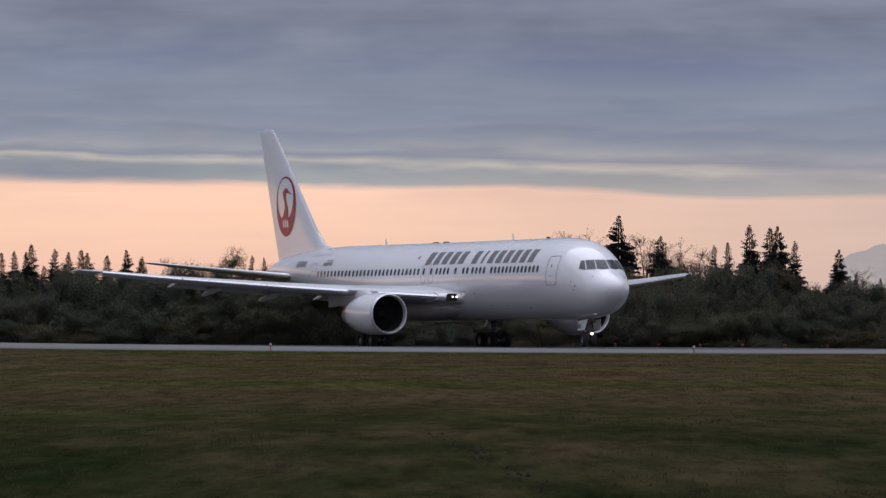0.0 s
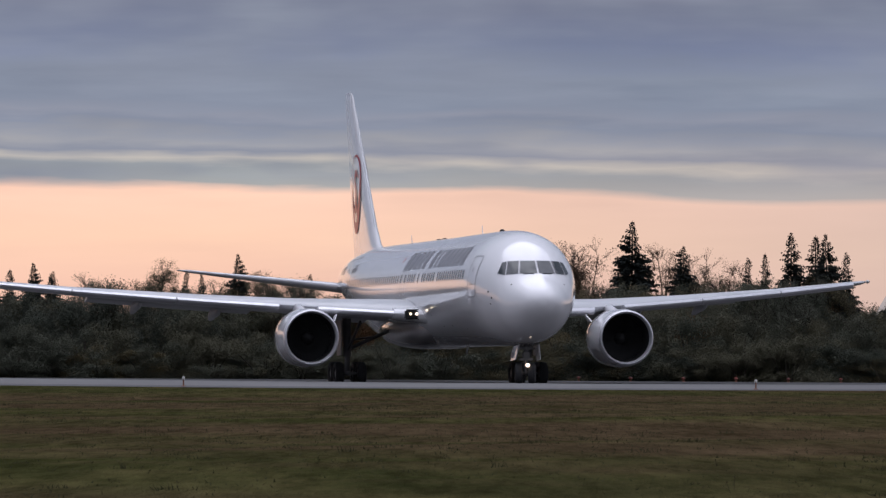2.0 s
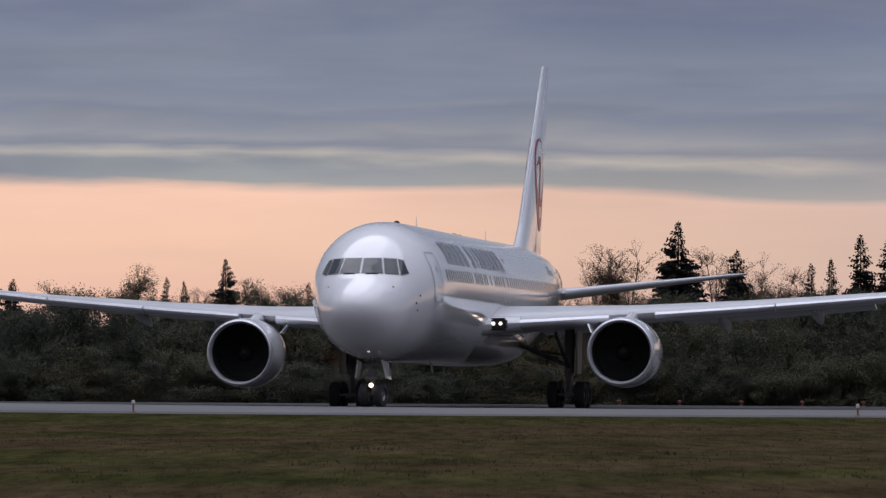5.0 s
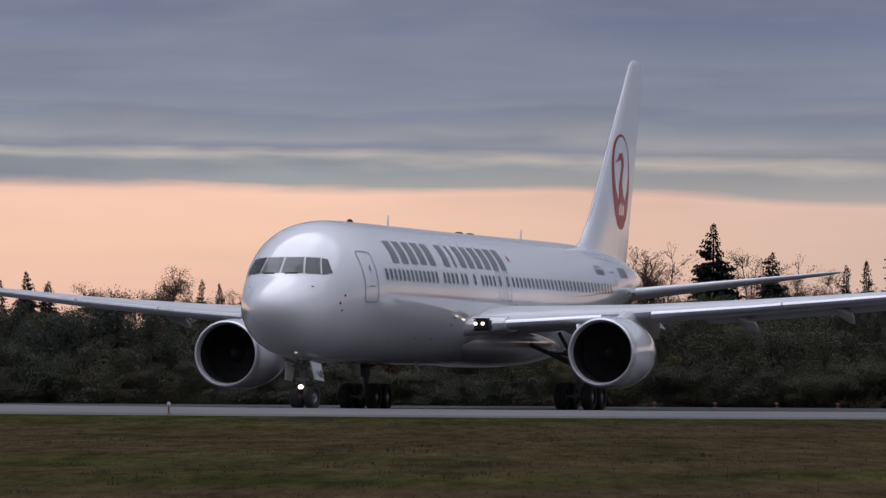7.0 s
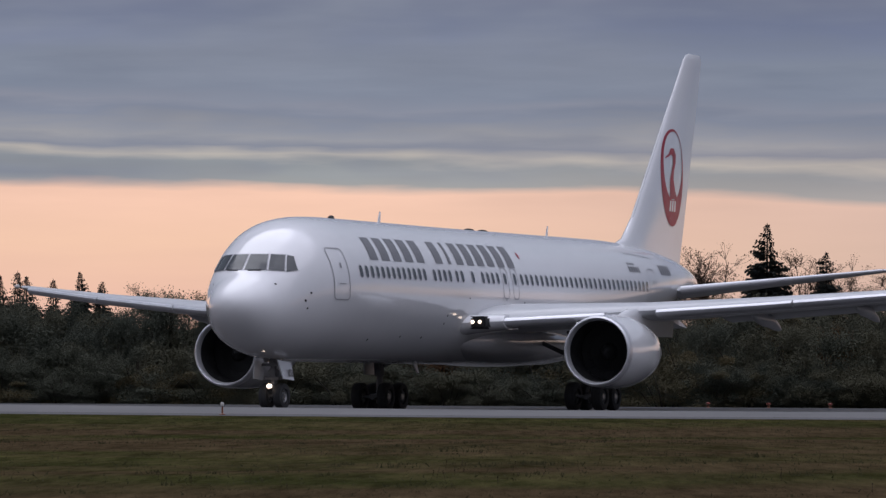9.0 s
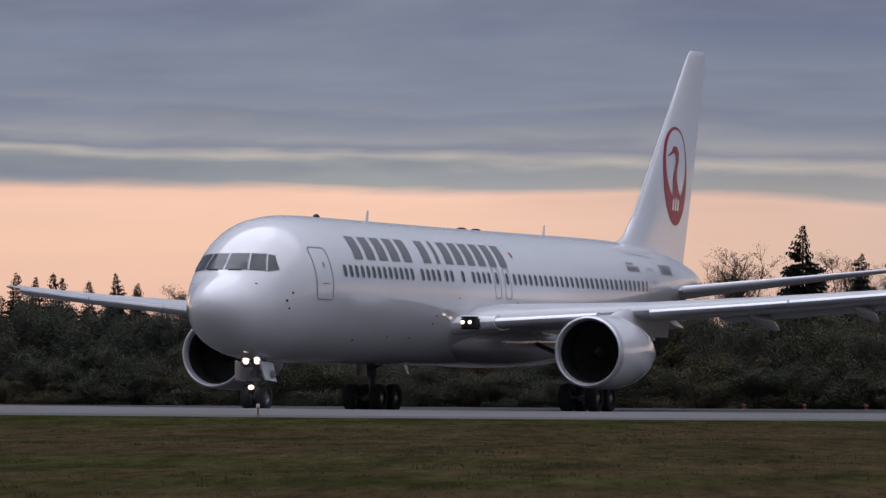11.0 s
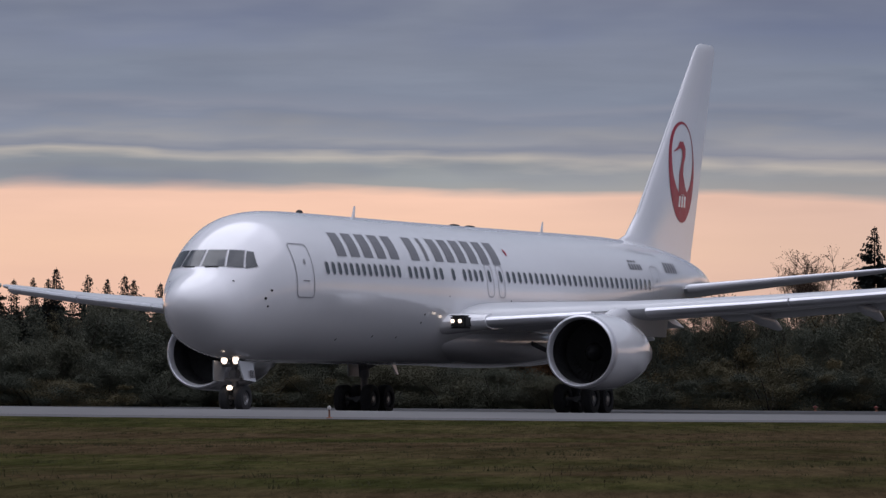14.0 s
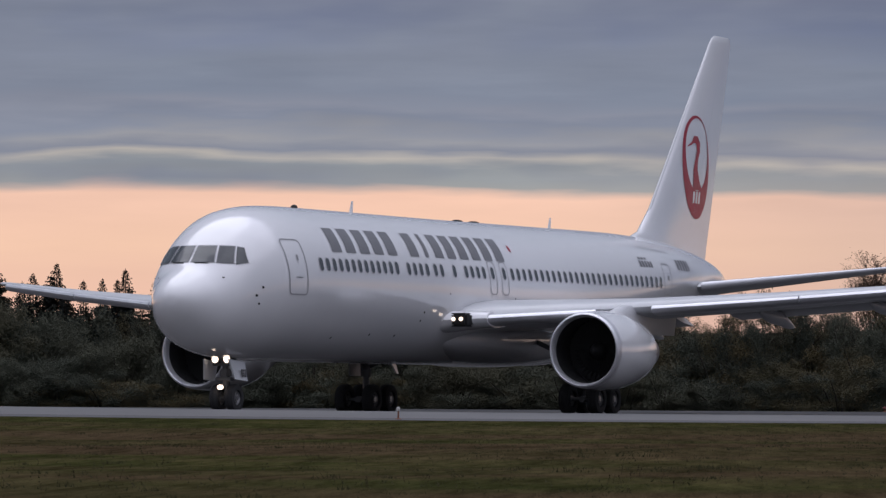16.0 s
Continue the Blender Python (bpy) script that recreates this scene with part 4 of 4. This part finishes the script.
def conifer(seed, height, spread, bare=0.25):
    """A fir: whorls of drooping boughs on a straight trunk, ragged and open near the top."""
    rng = random.Random(seed)
    tree = new("conifer")
    v, f = [], []
    limb(v, f, [(0, 0, -0.4), (0.02, 0, height * 0.5), (0, 0, height)], height * 0.017, 0.012, 7)
    trunk = new("trunk", mesh_from("trunk", v, f, BARK))
    trunk.parent = tree
    v, f = [], []
    lobes = [(rng.uniform(0, 2 * math.pi), rng.uniform(0, height), rng.uniform(0.55, 1.35)) for _ in range(26)]
    z = height * bare * 0.15
    while z < height * 0.99:
        t = z / height
        reach = spread * (1 - t) ** 0.95 * (0.92 + 0.08 * math.sin(z * 4.0 + seed)) + 0.03
        for _ in range(rng.randint(6, 9)):
            a = rng.uniform(0, 2 * math.pi)
            uneven = 1.0
            for la, lz, lk in lobes:
                if abs(lz - z) < 0.5 and math.cos(a - la) > 0.6:
                    uneven *= lk
            L = reach * rng.uniform(0.55, 1.12) * max(0.5, min(1.4, uneven))
            out = Vector((math.cos(a), math.sin(a), 0))
            rise = 0.45 if t > 0.8 else 0.10
            steps = max(2, int(L / 0.12))
            for s in range(1, steps + 1):
                q = s / steps
                p = out * L * q + Vector((0, 0, z + rng.gauss(0, 0.03) + L * (rise * q - 0.42 * q * q + 0.26 * q**3)))
                size = min(1.0, 0.28 + 0.75 * L) * (1.2 - 0.55 * q)
                for side in (-1, 1):
                    d = (out * 0.75 + Vector((-out.y, out.x, 0)) * side * 0.7 + Vector((0, 0, rng.uniform(-0.35, 0.2)))).normalized()
                    leaf(v, f, p, d, Vector((0, 0, 1)), rng.uniform(0.24, 0.42) * size, rng.uniform(0.075, 0.12) * size)
                leaf(v, f, p, (out * 0.6 + Vector((0, 0, -0.8))).normalized(), out.cross(Vector((0, 0, 1))), rng.uniform(0.2, 0.36) * size, 0.10 * size)
        z += rng.uniform(0.07, 0.13) * (1.25 - 0.4 * t)
    crown = new("crown", mesh_from("crown", v, f, NEEDLES))
    crown.parent = tree
    return tagged(tree, "tall dark fir with ragged drooping boughs behind the taxiway", "tree", "trees behind the taxiway")


def broadleaf(seed, height, spread, material, label, leaves=2600, size=0.16, name="broadleaf_tree"):
    """A branching tree whose leaves sit in clumps at the twig ends, with gaps."""
    rng = random.Random(seed)
    tree = new(name)
    v, f, tips = [], [], []
    limb(v, f, [(0, 0, -0.4), (0.1, 0, height * 0.25), (0.05, 0.1, height * 0.45)], height * 0.022, height * 0.012, 6)
    for k in range(17):
        a = rng.uniform(0, 2 * math.pi)
        z0 = height * rng.uniform(0.15, 0.45)
        end = Vector((math.cos(a) * spread * rng.uniform(0.3, 1.0), math.sin(a) * spread * rng.uniform(0.3, 1.0), height * rng.uniform(0.42, 0.98)))
        mid = Vector((end.x * 0.45, end.y * 0.45, z0 + (end.z - z0) * 0.6))
        limb(v, f, [Vector((0, 0, z0)), mid, end], height * 0.009, 0.012, 4)
        tips.append(end)
        for _ in range(9):
            q = mid + (end - mid) * rng.uniform(0.0, 1.0)
            e = q + Vector((rng.uniform(-1, 1), rng.uniform(-1, 1), rng.uniform(-0.2, 1.0))) * spread * 0.36
            limb(v, f, [q, (q + e) / 2 + Vector((0, 0, 0.05)), e], 0.020, 0.008, 3)
            tips.append(e)
            for _ in range(7):
                g = e + Vector((rng.uniform(-1, 1), rng.uniform(-1, 1), rng.uniform(-0.2, 1.0))) * spread * 0.2
                limb(v, f, [(q + e) / 2, g], 0.014, 0.008, 3)
                tips.append(g)
    trunk = new("trunk", mesh_from("trunk", v, f, TWIG if name == "bare_tree" else BARK))
    trunk.parent = tree
    v, f = [], []
    for _ in range(leaves):
        c = rng.choice(tips)
        p = c + Vector((rng.gauss(0, 1), rng.gauss(0, 1), rng.gauss(0, 0.8))) * spread * (0.05 if name == "bare_tree" else 0.065)
        d = Vector((rng.uniform(-1, 1), rng.uniform(-1, 1), rng.uniform(-0.8, 0.5))).normalized()
        leaf(v, f, p, d, Vector((rng.uniform(-1, 1), rng.uniform(-1, 1), 1)), size * rng.uniform(0.7, 1.5), size * rng.uniform(0.25, 0.5))
    crown = new("crown", mesh_from("crown", v, f, material))
    crown.parent = tree
    return tagged(tree, label, "tree", "trees behind the taxiway")


def bush(seed, wide, high, material):
    """Undergrowth: leafy from the ground up, uneven on top."""
    rng = random.Random(seed)
    ob = new("bush")
    v, f = [], []
    for _ in range(9):
        e = Vector((rng.uniform(-0.8, 0.8) * wide, rng.uniform(-0.5, 0.5) * wide, high * rng.uniform(0.5, 0.95)))
        limb(v, f, [Vector((e.x * 0.2, e.y * 0.2, -0.3)), e * 0.55, e], 0.05, 0.012, 4)
    stem = new("stem", mesh_from("stem", v, f, BARK))
    stem.parent = ob
    v, f = [], []
    mounds = [(rng.gauss(0, 0.7) * wide, rng.uniform(-0.5, 0.5) * wide, rng.random() ** 1.3 * high, rng.uniform(0.12, 0.42)) for _ in range(46)]
    for _ in range(38000):
        mx, my, mz, r = rng.choice(mounds)
        u = Vector((rng.gauss(0, 1), rng.gauss(0, 1), rng.gauss(0, 1))).normalized() * rng.uniform(0.1, 1.25)
        p = Vector((mx + u.x * wide * r, my + u.y * wide * r * 0.8, max(0.0, mz + u.z * high * r * 0.6)))
        d = (u * 0.4 + Vector((rng.uniform(-1, 1), rng.uniform(-1, 1), rng.uniform(-0.9, 0.4)))).normalized()
        leaf(v, f, p, d, Vector((rng.uniform(-1, 1), rng.uniform(-1, 1), 1)), rng.uniform(0.05, 0.10), rng.uniform(0.017, 0.034))
    crown = new("foliage", mesh_from("foliage", v, f, material))
    crown.parent = ob
    return tagged(ob, "dull green leafy undergrowth along the wood's edge", "bush", "undergrowth behind the taxiway")


def stand(proto, used, x, y, turn, scale, lean=0.0):
    """Place the prototype itself first, copies after it."""
    m = pose(x, y, land(x, y) - 0.05, 0, lean, turn)
    if proto not in used:
        used.add(proto)
        proto.scale = scale
        proto.location, proto.rotation_euler = m.translation, m.to_euler()
        return proto
    ob = copy_thing(proto, m)
    ob.scale = scale
    return ob


WOOD = 270.0


def across(px):
    return (px - 784) * WOOD / 9000


def top_of(py):
    return EYE + (684.6 - py) * WOOD / 9000


used = set()
rng = random.Random(5)
FIRS = [conifer(11, 9.0, 2.7), conifer(23, 9.0, 2.4), conifer(37, 9.0, 3.1), conifer(51, 9.0, 2.1)]
fir_spots = [(1184, 388, 2, 1.0), (1293, 440, 2, 1.0), (1424, 462, 0, 0.8), (1455, 455, 1, 0.8), (1508, 412, 0, 0.95), (1556, 416, 1, 1.1), (1585, 416, 2, 0.9), (1622, 452, 0, 0.8),
             (1726, 472, 2, 0.9), (1770, 532, 1, 0.8), (385, 456, 2, 0.85), (275, 488, 0, 0.7), (310, 493, 3, 0.8), (529, 496, 0, 0.75), (657, 474, 2, 0.9), (640, 500, 0, 0.8),
             (6, 491, 0, 0.8), (-33, 474, 2, 0.7), (-80, 487, 1, 0.9), (-125, 481, 3, 1.1), (-144, 473, 1, 0.85), (-174, 480, 3, 1.0), (-211, 473, 0, 0.8), (-266, 459, 1, 0.9), (-280, 480, 3, 1.0),
             (-304, 476, 0, 0.7), (-339, 480, 1, 0.8), (-386, 448, 2, 0.85), (-428, 466, 0, 0.9), (-450, 480, 1, 0.9), (-500, 455, 2, 0.9), (-545, 470, 0, 0.9), (-590, 462, 1, 1.0), (-640, 480, 2, 0.9),
             (-700, 465, 0, 1.0), (-760, 475, 1, 1.0), (1830, 545, 0, 0.9), (1890, 555, 1, 1.0), (1960, 560, 2, 1.0), (2040, 565, 0, 1.0)]
fir_spots += [(px + rng.uniform(-12, 12), rng.uniform(500, 540) + (48 if px > 1740 else 0), rng.choice((0, 1, 3)), 0.9) for px in list(range(-800, 30, 38)) + list(range(1400, 1640, 48)) + list(range(1745, 2050, 55))]
for px, py, kind, fat in fir_spots:
    x, y = across(px), WOOD + rng.uniform(-1.5, 3.0)
    k = (top_of(py) - land(x, y)) / 9.0
    fat *= 1.4 if px < 30 else 1.15
    stand(FIRS[kind], used, x * y / WOOD, y, rng.uniform(0, 360), (k * fat, k * fat, k), rng.uniform(-1.5, 1.5))

BARE_LABEL = "nearly bare tree with fine grey twigs and few brown leaves"
bare_a = broadleaf(3, 8.0, 2.3, DRY_LEAVES, BARE_LABEL, 9000, 0.065, "bare_tree")
bare_b = broadleaf(8, 8.0, 2.0, DRY_LEAVES, BARE_LABEL, 9000, 0.065, "bare_tree")
for px, py, proto, fat in ((1095, 440, bare_a, 1.0), (1060, 455, bare_b, 0.8), (1250, 445, bare_b, 0.9), (1325, 460, bare_a, 0.9), (1365, 480, bare_b, 0.9), (1790, 530, bare_a, 1.0), (1000, 520, bare_a, 0.9), (960, 530, bare_b, 0.9), (690, 490, bare_b, 0.5), (1660, 580, bare_a, 0.7)):
    x, y = across(px), WOOD + rng.uniform(2, 5)
    k = (top_of(py) - land(x, y)) / 8.0
    stand(proto, used, x * y / WOOD, y, rng.uniform(0, 360), (k * fat, k * fat, k))

LEAFY = [broadleaf(61, 7.0, 2.3, LEAVES, "dull green broadleaf tree at the wood's edge", 22000, 0.075), broadleaf(67, 7.0, 2.0, OLIVE, "olive broadleaf tree turning in autumn", 20000, 0.075),
         broadleaf(71, 7.0, 2.1, BROWN_LEAVES, "rust-brown autumn tree at the wood's edge", 20000, 0.075)]
leafy_spots = [(118, 508, 0), (216, 492, 1), (255, 525, 0), (471, 506, 0), (440, 515, 1), (500, 520, 0), (60, 540, 0), (20, 560, 1), (-20, 555, 0), (-70, 560, 0), (340, 530, 1), (400, 545, 0), (560, 540, 0), (610, 545, 1),
               (730, 540, 0), (800, 545, 1), (870, 540, 0), (930, 540, 1), (1010, 545, 0), (1100, 535, 1), (1160, 520, 0), (1210, 540, 1), (1300, 575, 2), (1270, 590, 2), (1350, 520, 1), (1400, 515, 0), (1450, 520, 0), (1520, 515, 0), (1590, 520, 1),
               (1650, 585, 0), (1700, 590, 1), (1760, 555, 0), (1820, 560, 0), (1880, 560, 1), (1330, 600, 2), (-130, 560, 0), (-170, 575, 1), (-215, 548, 0), (-250, 555, 1), (-300, 600, 0), (-345, 610, 0), (-390, 590, 1), (-440, 570, 0), (-500, 560, 1),
               (-560, 570, 0), (-620, 560, 1), (-690, 560, 0), (1560, 570, 2), (1950, 560, 0), (90, 620, 2), (-330, 620, 2)]
for px, py, kind in leafy_spots:
    x, y = across(px), WOOD - rng.uniform(1, 5)
    k = (top_of(py) - land(x, y)) / 7.0
    fat = max(k, 0.7) * rng.uniform(0.72, 0.98)
    stand(LEAFY[kind], used, x * y / WOOD, y, rng.uniform(0, 360), (fat, fat, k))

BUSHES = [bush(81, 2.2, 3.2, LEAVES), bush(83, 2.4, 3.0, OLIVE), bush(85, 2.0, 3.2, LEAVES), bush(87, 1.8, 2.6, BROWN_LEAVES)]
x = -62.0
while x < 58.0:
    for row in range(3):
        y = WOOD - 3.0 - 2.6 * row + rng.uniform(-0.8, 0.8)
        k = rng.uniform(0.65, 1.25) * (1.5, 1.1, 0.7)[row]
        kind = rng.choices((0, 1, 2, 3), (5, 2.0, 5, 0.15))[0]
        wide = rng.uniform(0.9, 1.5)
        stand(BUSHES[kind], used, x + rng.uniform(-1, 1), y, rng.choice((0, 180)) + rng.uniform(-25, 25), (wide, 1.0, k))
    x += 2.6
# a dense far belt of leaves closes the wood behind the single trees
v, f = [], []
for _ in range(90000):
    x, z = rng.uniform(-75, 72), rng.uniform(-0.3, 1.0) ** 2
    y = WOOD + rng.uniform(5, 9)
    top = 4.0 + 0.8 * noise.noise(Vector((x * 0.11, 4.0, 0)))
    d = Vector((rng.uniform(-1, 1), rng.uniform(-0.6, 0.6), rng.uniform(-0.8, 0.5))).normalized()
    leaf(v, f, Vector((x, y, -0.7 + (rng.random() ** 0.8) * (top + 0.7))), d, Vector((0, -1, 0.3)), rng.uniform(0.2, 0.4), rng.uniform(0.08, 0.16))
belt = tagged(new("far_thicket", mesh_from("far_thicket", v, f, LEAVES)), "dense dark thicket closing the wood behind", "thicket", kind="stuff")


# ---- lights beside the taxiway ----
def edge_light():
    ob = new("edge_light")
    bm = bmesh.new()
    spun(bm, [(0, 0.10), (0.02, 0.10), (0.04, 0.03), (0.26, 0.024)], (0, 0, 0), "y", 12)
    for v in bm.verts:
        v.co = (v.co.x, -v.co.z, v.co.y)
    part("stem", bm, ORANGE, ob, "orange stem")
    bm = bmesh.new()
    spun(bm, [(0.25, 0.025), (0.26, 0.05), (0.32, 0.056), (0.36, 0.04), (0.37, 0.001)], (0, 0, 0), "y", 14)
    for v in bm.verts:
        v.co = (v.co.x, -v.co.z, v.co.y)
    part("cap", bm, WHITE_CAP, ob, "white glass cap")
    return tagged(ob, "small white-capped edge light on an orange stem", "edge light", "edge lights along the taxiway")


def red_light():
    ob = new("red_edge_light")
    bm = bmesh.new()
    spun(bm, [(0, 0.12), (0.03, 0.05), (0.15, 0.04)], (0, 0, 0), "y", 10)
    for v in bm.verts:
        v.co = (v.co.x, -v.co.z, v.co.y)
    part("stem", bm, ORANGE, ob)
    bm = bmesh.new()
    spun(bm, [(0.14, 0.05), (0.16, 0.11), (0.22, 0.10), (0.26, 0.001)], (0, 0, 0), "y", 12)
    for v in bm.verts:
        v.co = (v.co.x, -v.co.z, v.co.y)
    part("lens", bm, RED_LENS, ob, "faint red lens")
    return tagged(ob, "faint red marker light beyond the taxiway", "marker light", "red lights beyond the taxiway")


lamp_a = edge_light()
lamp_a.location = (-9.40, 150.2, land(-9.4, 150.2) + 0.004)
for x, y in ((12.05, 151.0), (-30.8, 149.5), (33.0, 152.0)):
    copy_thing(lamp_a, pose(x, y, land(x, y) + 0.004))
red_a = red_light()
reds = [(px - 784) / 9000 * 244 for px in (1080, 1187, 1296, 1404, 1512, 1620, 1728)]
red_a.location = (reds[0], 244, paved(reds[0], 244))
for x in reds[1:]:
    copy_thing(red_a, pose(x, 244, paved(x, 244)))

# ---- grass and weeds ----
v, f = [], []
grng = random.Random(9)
for _ in range(85000):
    y = 146 - 235 * grng.random() ** 1.25
    half = 8 + 0.10 * (y + 100)
    x = grng.uniform(-half - 7, half + 3)
    if y < 6 and abs(x) < 1.2:
        continue
    z = land(x, y)
    h = grng.uniform(0.02, 0.055) * (0.7 + 0.6 * noise.noise(Vector((x * 0.2, y * 0.2, 1))) ** 2)
    a = grng.uniform(0, 2 * math.pi)
    wv = Vector((math.cos(a), math.sin(a), 0)) * grng.uniform(0.005, 0.014)
    tip = Vector((grng.uniform(-0.05, 0.05), grng.uniform(-0.05, 0.05), h))
    k = len(v)
    v += [Vector((x, y, z - 0.01)) - wv, Vector((x, y, z - 0.01)) + wv, Vector((x, y, z)) + tip]
    f.append((k, k + 1, k + 2))
for _ in range(1500):
    y = 140 - 215 * grng.random() ** 1.2
    half = 8 + 0.10 * (y + 100)
    x = grng.uniform(-half - 7, half + 3)
    if y < 8 and abs(x) < 1.5:
        continue
    z, tall = land(x, y), grng.uniform(0.035, 0.08)
    for _ in range(14):
        bx, by, k = x + grng.gauss(0, 0.09), y + grng.gauss(0, 0.12), len(v)
        wv = Vector((grng.uniform(0.004, 0.010), 0, 0))
        v += [Vector((bx, by, z - 0.01)) - wv, Vector((bx, by, z - 0.01)) + wv, Vector((bx + grng.gauss(0, 0.04), by, z + tall * grng.uniform(0.5, 1)))]
        f.append((k, k + 1, k + 2))
blade_mat = leaf_material("grass_blades", (0.030, 0.031, 0.013), (0.068, 0.058, 0.028))
tagged(new("grass_blades", mesh_from("grass_blades", v, f, blade_mat)), "short dull green and straw-coloured grass blades", "grass", kind="stuff")
v, f = [], []
for _ in range(330):
    y = grng.uniform(28, 92) if grng.random() < 0.8 else grng.uniform(-70, 20)
    x = grng.uniform(-9, 7) * (0.4 + y / 90 if y > 0 else 1.4)
    if y < 28 and abs(x) < 1.5:
        continue
    if noise.noise(Vector((x * 0.3, y * 0.1, 5))) < -0.05:
        continue
    z, h = land(x, y), grng.uniform(0.05, 0.13)
    top = Vector((x + grng.uniform(-0.05, 0.05), y, z + h))
    limb(v, f, [Vector((x, y, z - 0.02)), top], 0.003, 0.002, 3)
    for _ in range(6):
        d = Vector((grng.uniform(-1, 1), grng.uniform(-1, 1), grng.uniform(-0.3, 1))).normalized()
        leaf(v, f, top - Vector((0, 0, grng.uniform(0, 0.06))), d, Vector((0, 0, 1)), grng.uniform(0.008, 0.022), 0.006)
tagged(new("dry_weeds", mesh_from("dry_weeds", v, f, plain("seed_heads", (0.028, 0.021, 0.014), 0.95, vary=0.3, spec=0.05))), "dark dry weed stalks with seed heads", "weeds", kind="stuff")

v, f = [], []
for _ in range(90):
    q = grng.random()
    x, y, r = -0.25 + 1.0 * q + grng.gauss(0, 0.09), -48 - 19 * q + grng.gauss(0, 0.5), grng.uniform(0.010, 0.032)
    z, k = land(x, y), len(v)
    for a, b in ((0, -1), (0, 0.4), (1, 0.4), (2, 0.4), (3, 0.4), (4, 0.4)):
        t = 2 * math.pi * a / 5
        v.append(Vector((x, y, z + r * 0.9)) if b < 0 else Vector((x + r * math.cos(t) * grng.uniform(0.7, 1.5), y + r * math.sin(t) * 1.5, z - 0.01 + grng.uniform(0, 0.3) * r)))
    f += [(k, k + 1 + i, k + 1 + (i + 1) % 5) for i in range(5)]
tagged(new("earth_clods", mesh_from("earth_clods", v, f, plain("dark_earth", (0.012, 0.010, 0.008), 0.95, vary=0.3, spec=0.05))), "dark clods of bare earth in the grass", "earth", kind="stuff")


# ---- movement ----
def motions():
    walk(plane, [(t, pose(x, y, z, rx, ry, rz)) for t, x, y, z, rx, ry, rz in PLANE_ROWS])
    walk(axle, [(t, pose(-5.19, 0, 0.52, 0, 0, a)) for t, a in ((0, -16), (3.5, -14), (6.5, -9), (9, -2), (11.5, 0), (16, 0))])
    walk_lamps = [(0, -150), (9.6, -150), (10.0, -75), (10.4, 0), (16, 0)]
    for lamp, at in lamps:
        walk(lamp, [(t, pose(*at, 0, a, 0)) for t, a in walk_lamps])
    # distance rolled, twenty times a second
    times = [k * 0.05 for k in range(321)]
    key_t = [r[0] for r in PLANE_ROWS]
    px, py = ([r[i] for r in PLANE_ROWS] for i in (1, 2))
    gone, rolled = 0.0, [0.0]
    for a, b in zip(times, times[1:]):
        gone += math.hypot(np.interp(b, key_t, px) - np.interp(a, key_t, px), np.interp(b, key_t, py) - np.interp(a, key_t, py))
        rolled.append(gone)
    for w, at, r in wheels:
        rows, last = [], None
        for t, s in zip(times, rolled):
            a = math.degrees(s / r)
            if last is None or a - last > 35 or t >= 16:
                rows.append((t, pose(*at, 0, a, 0)))
                last = a
        walk(w, rows)


motions()
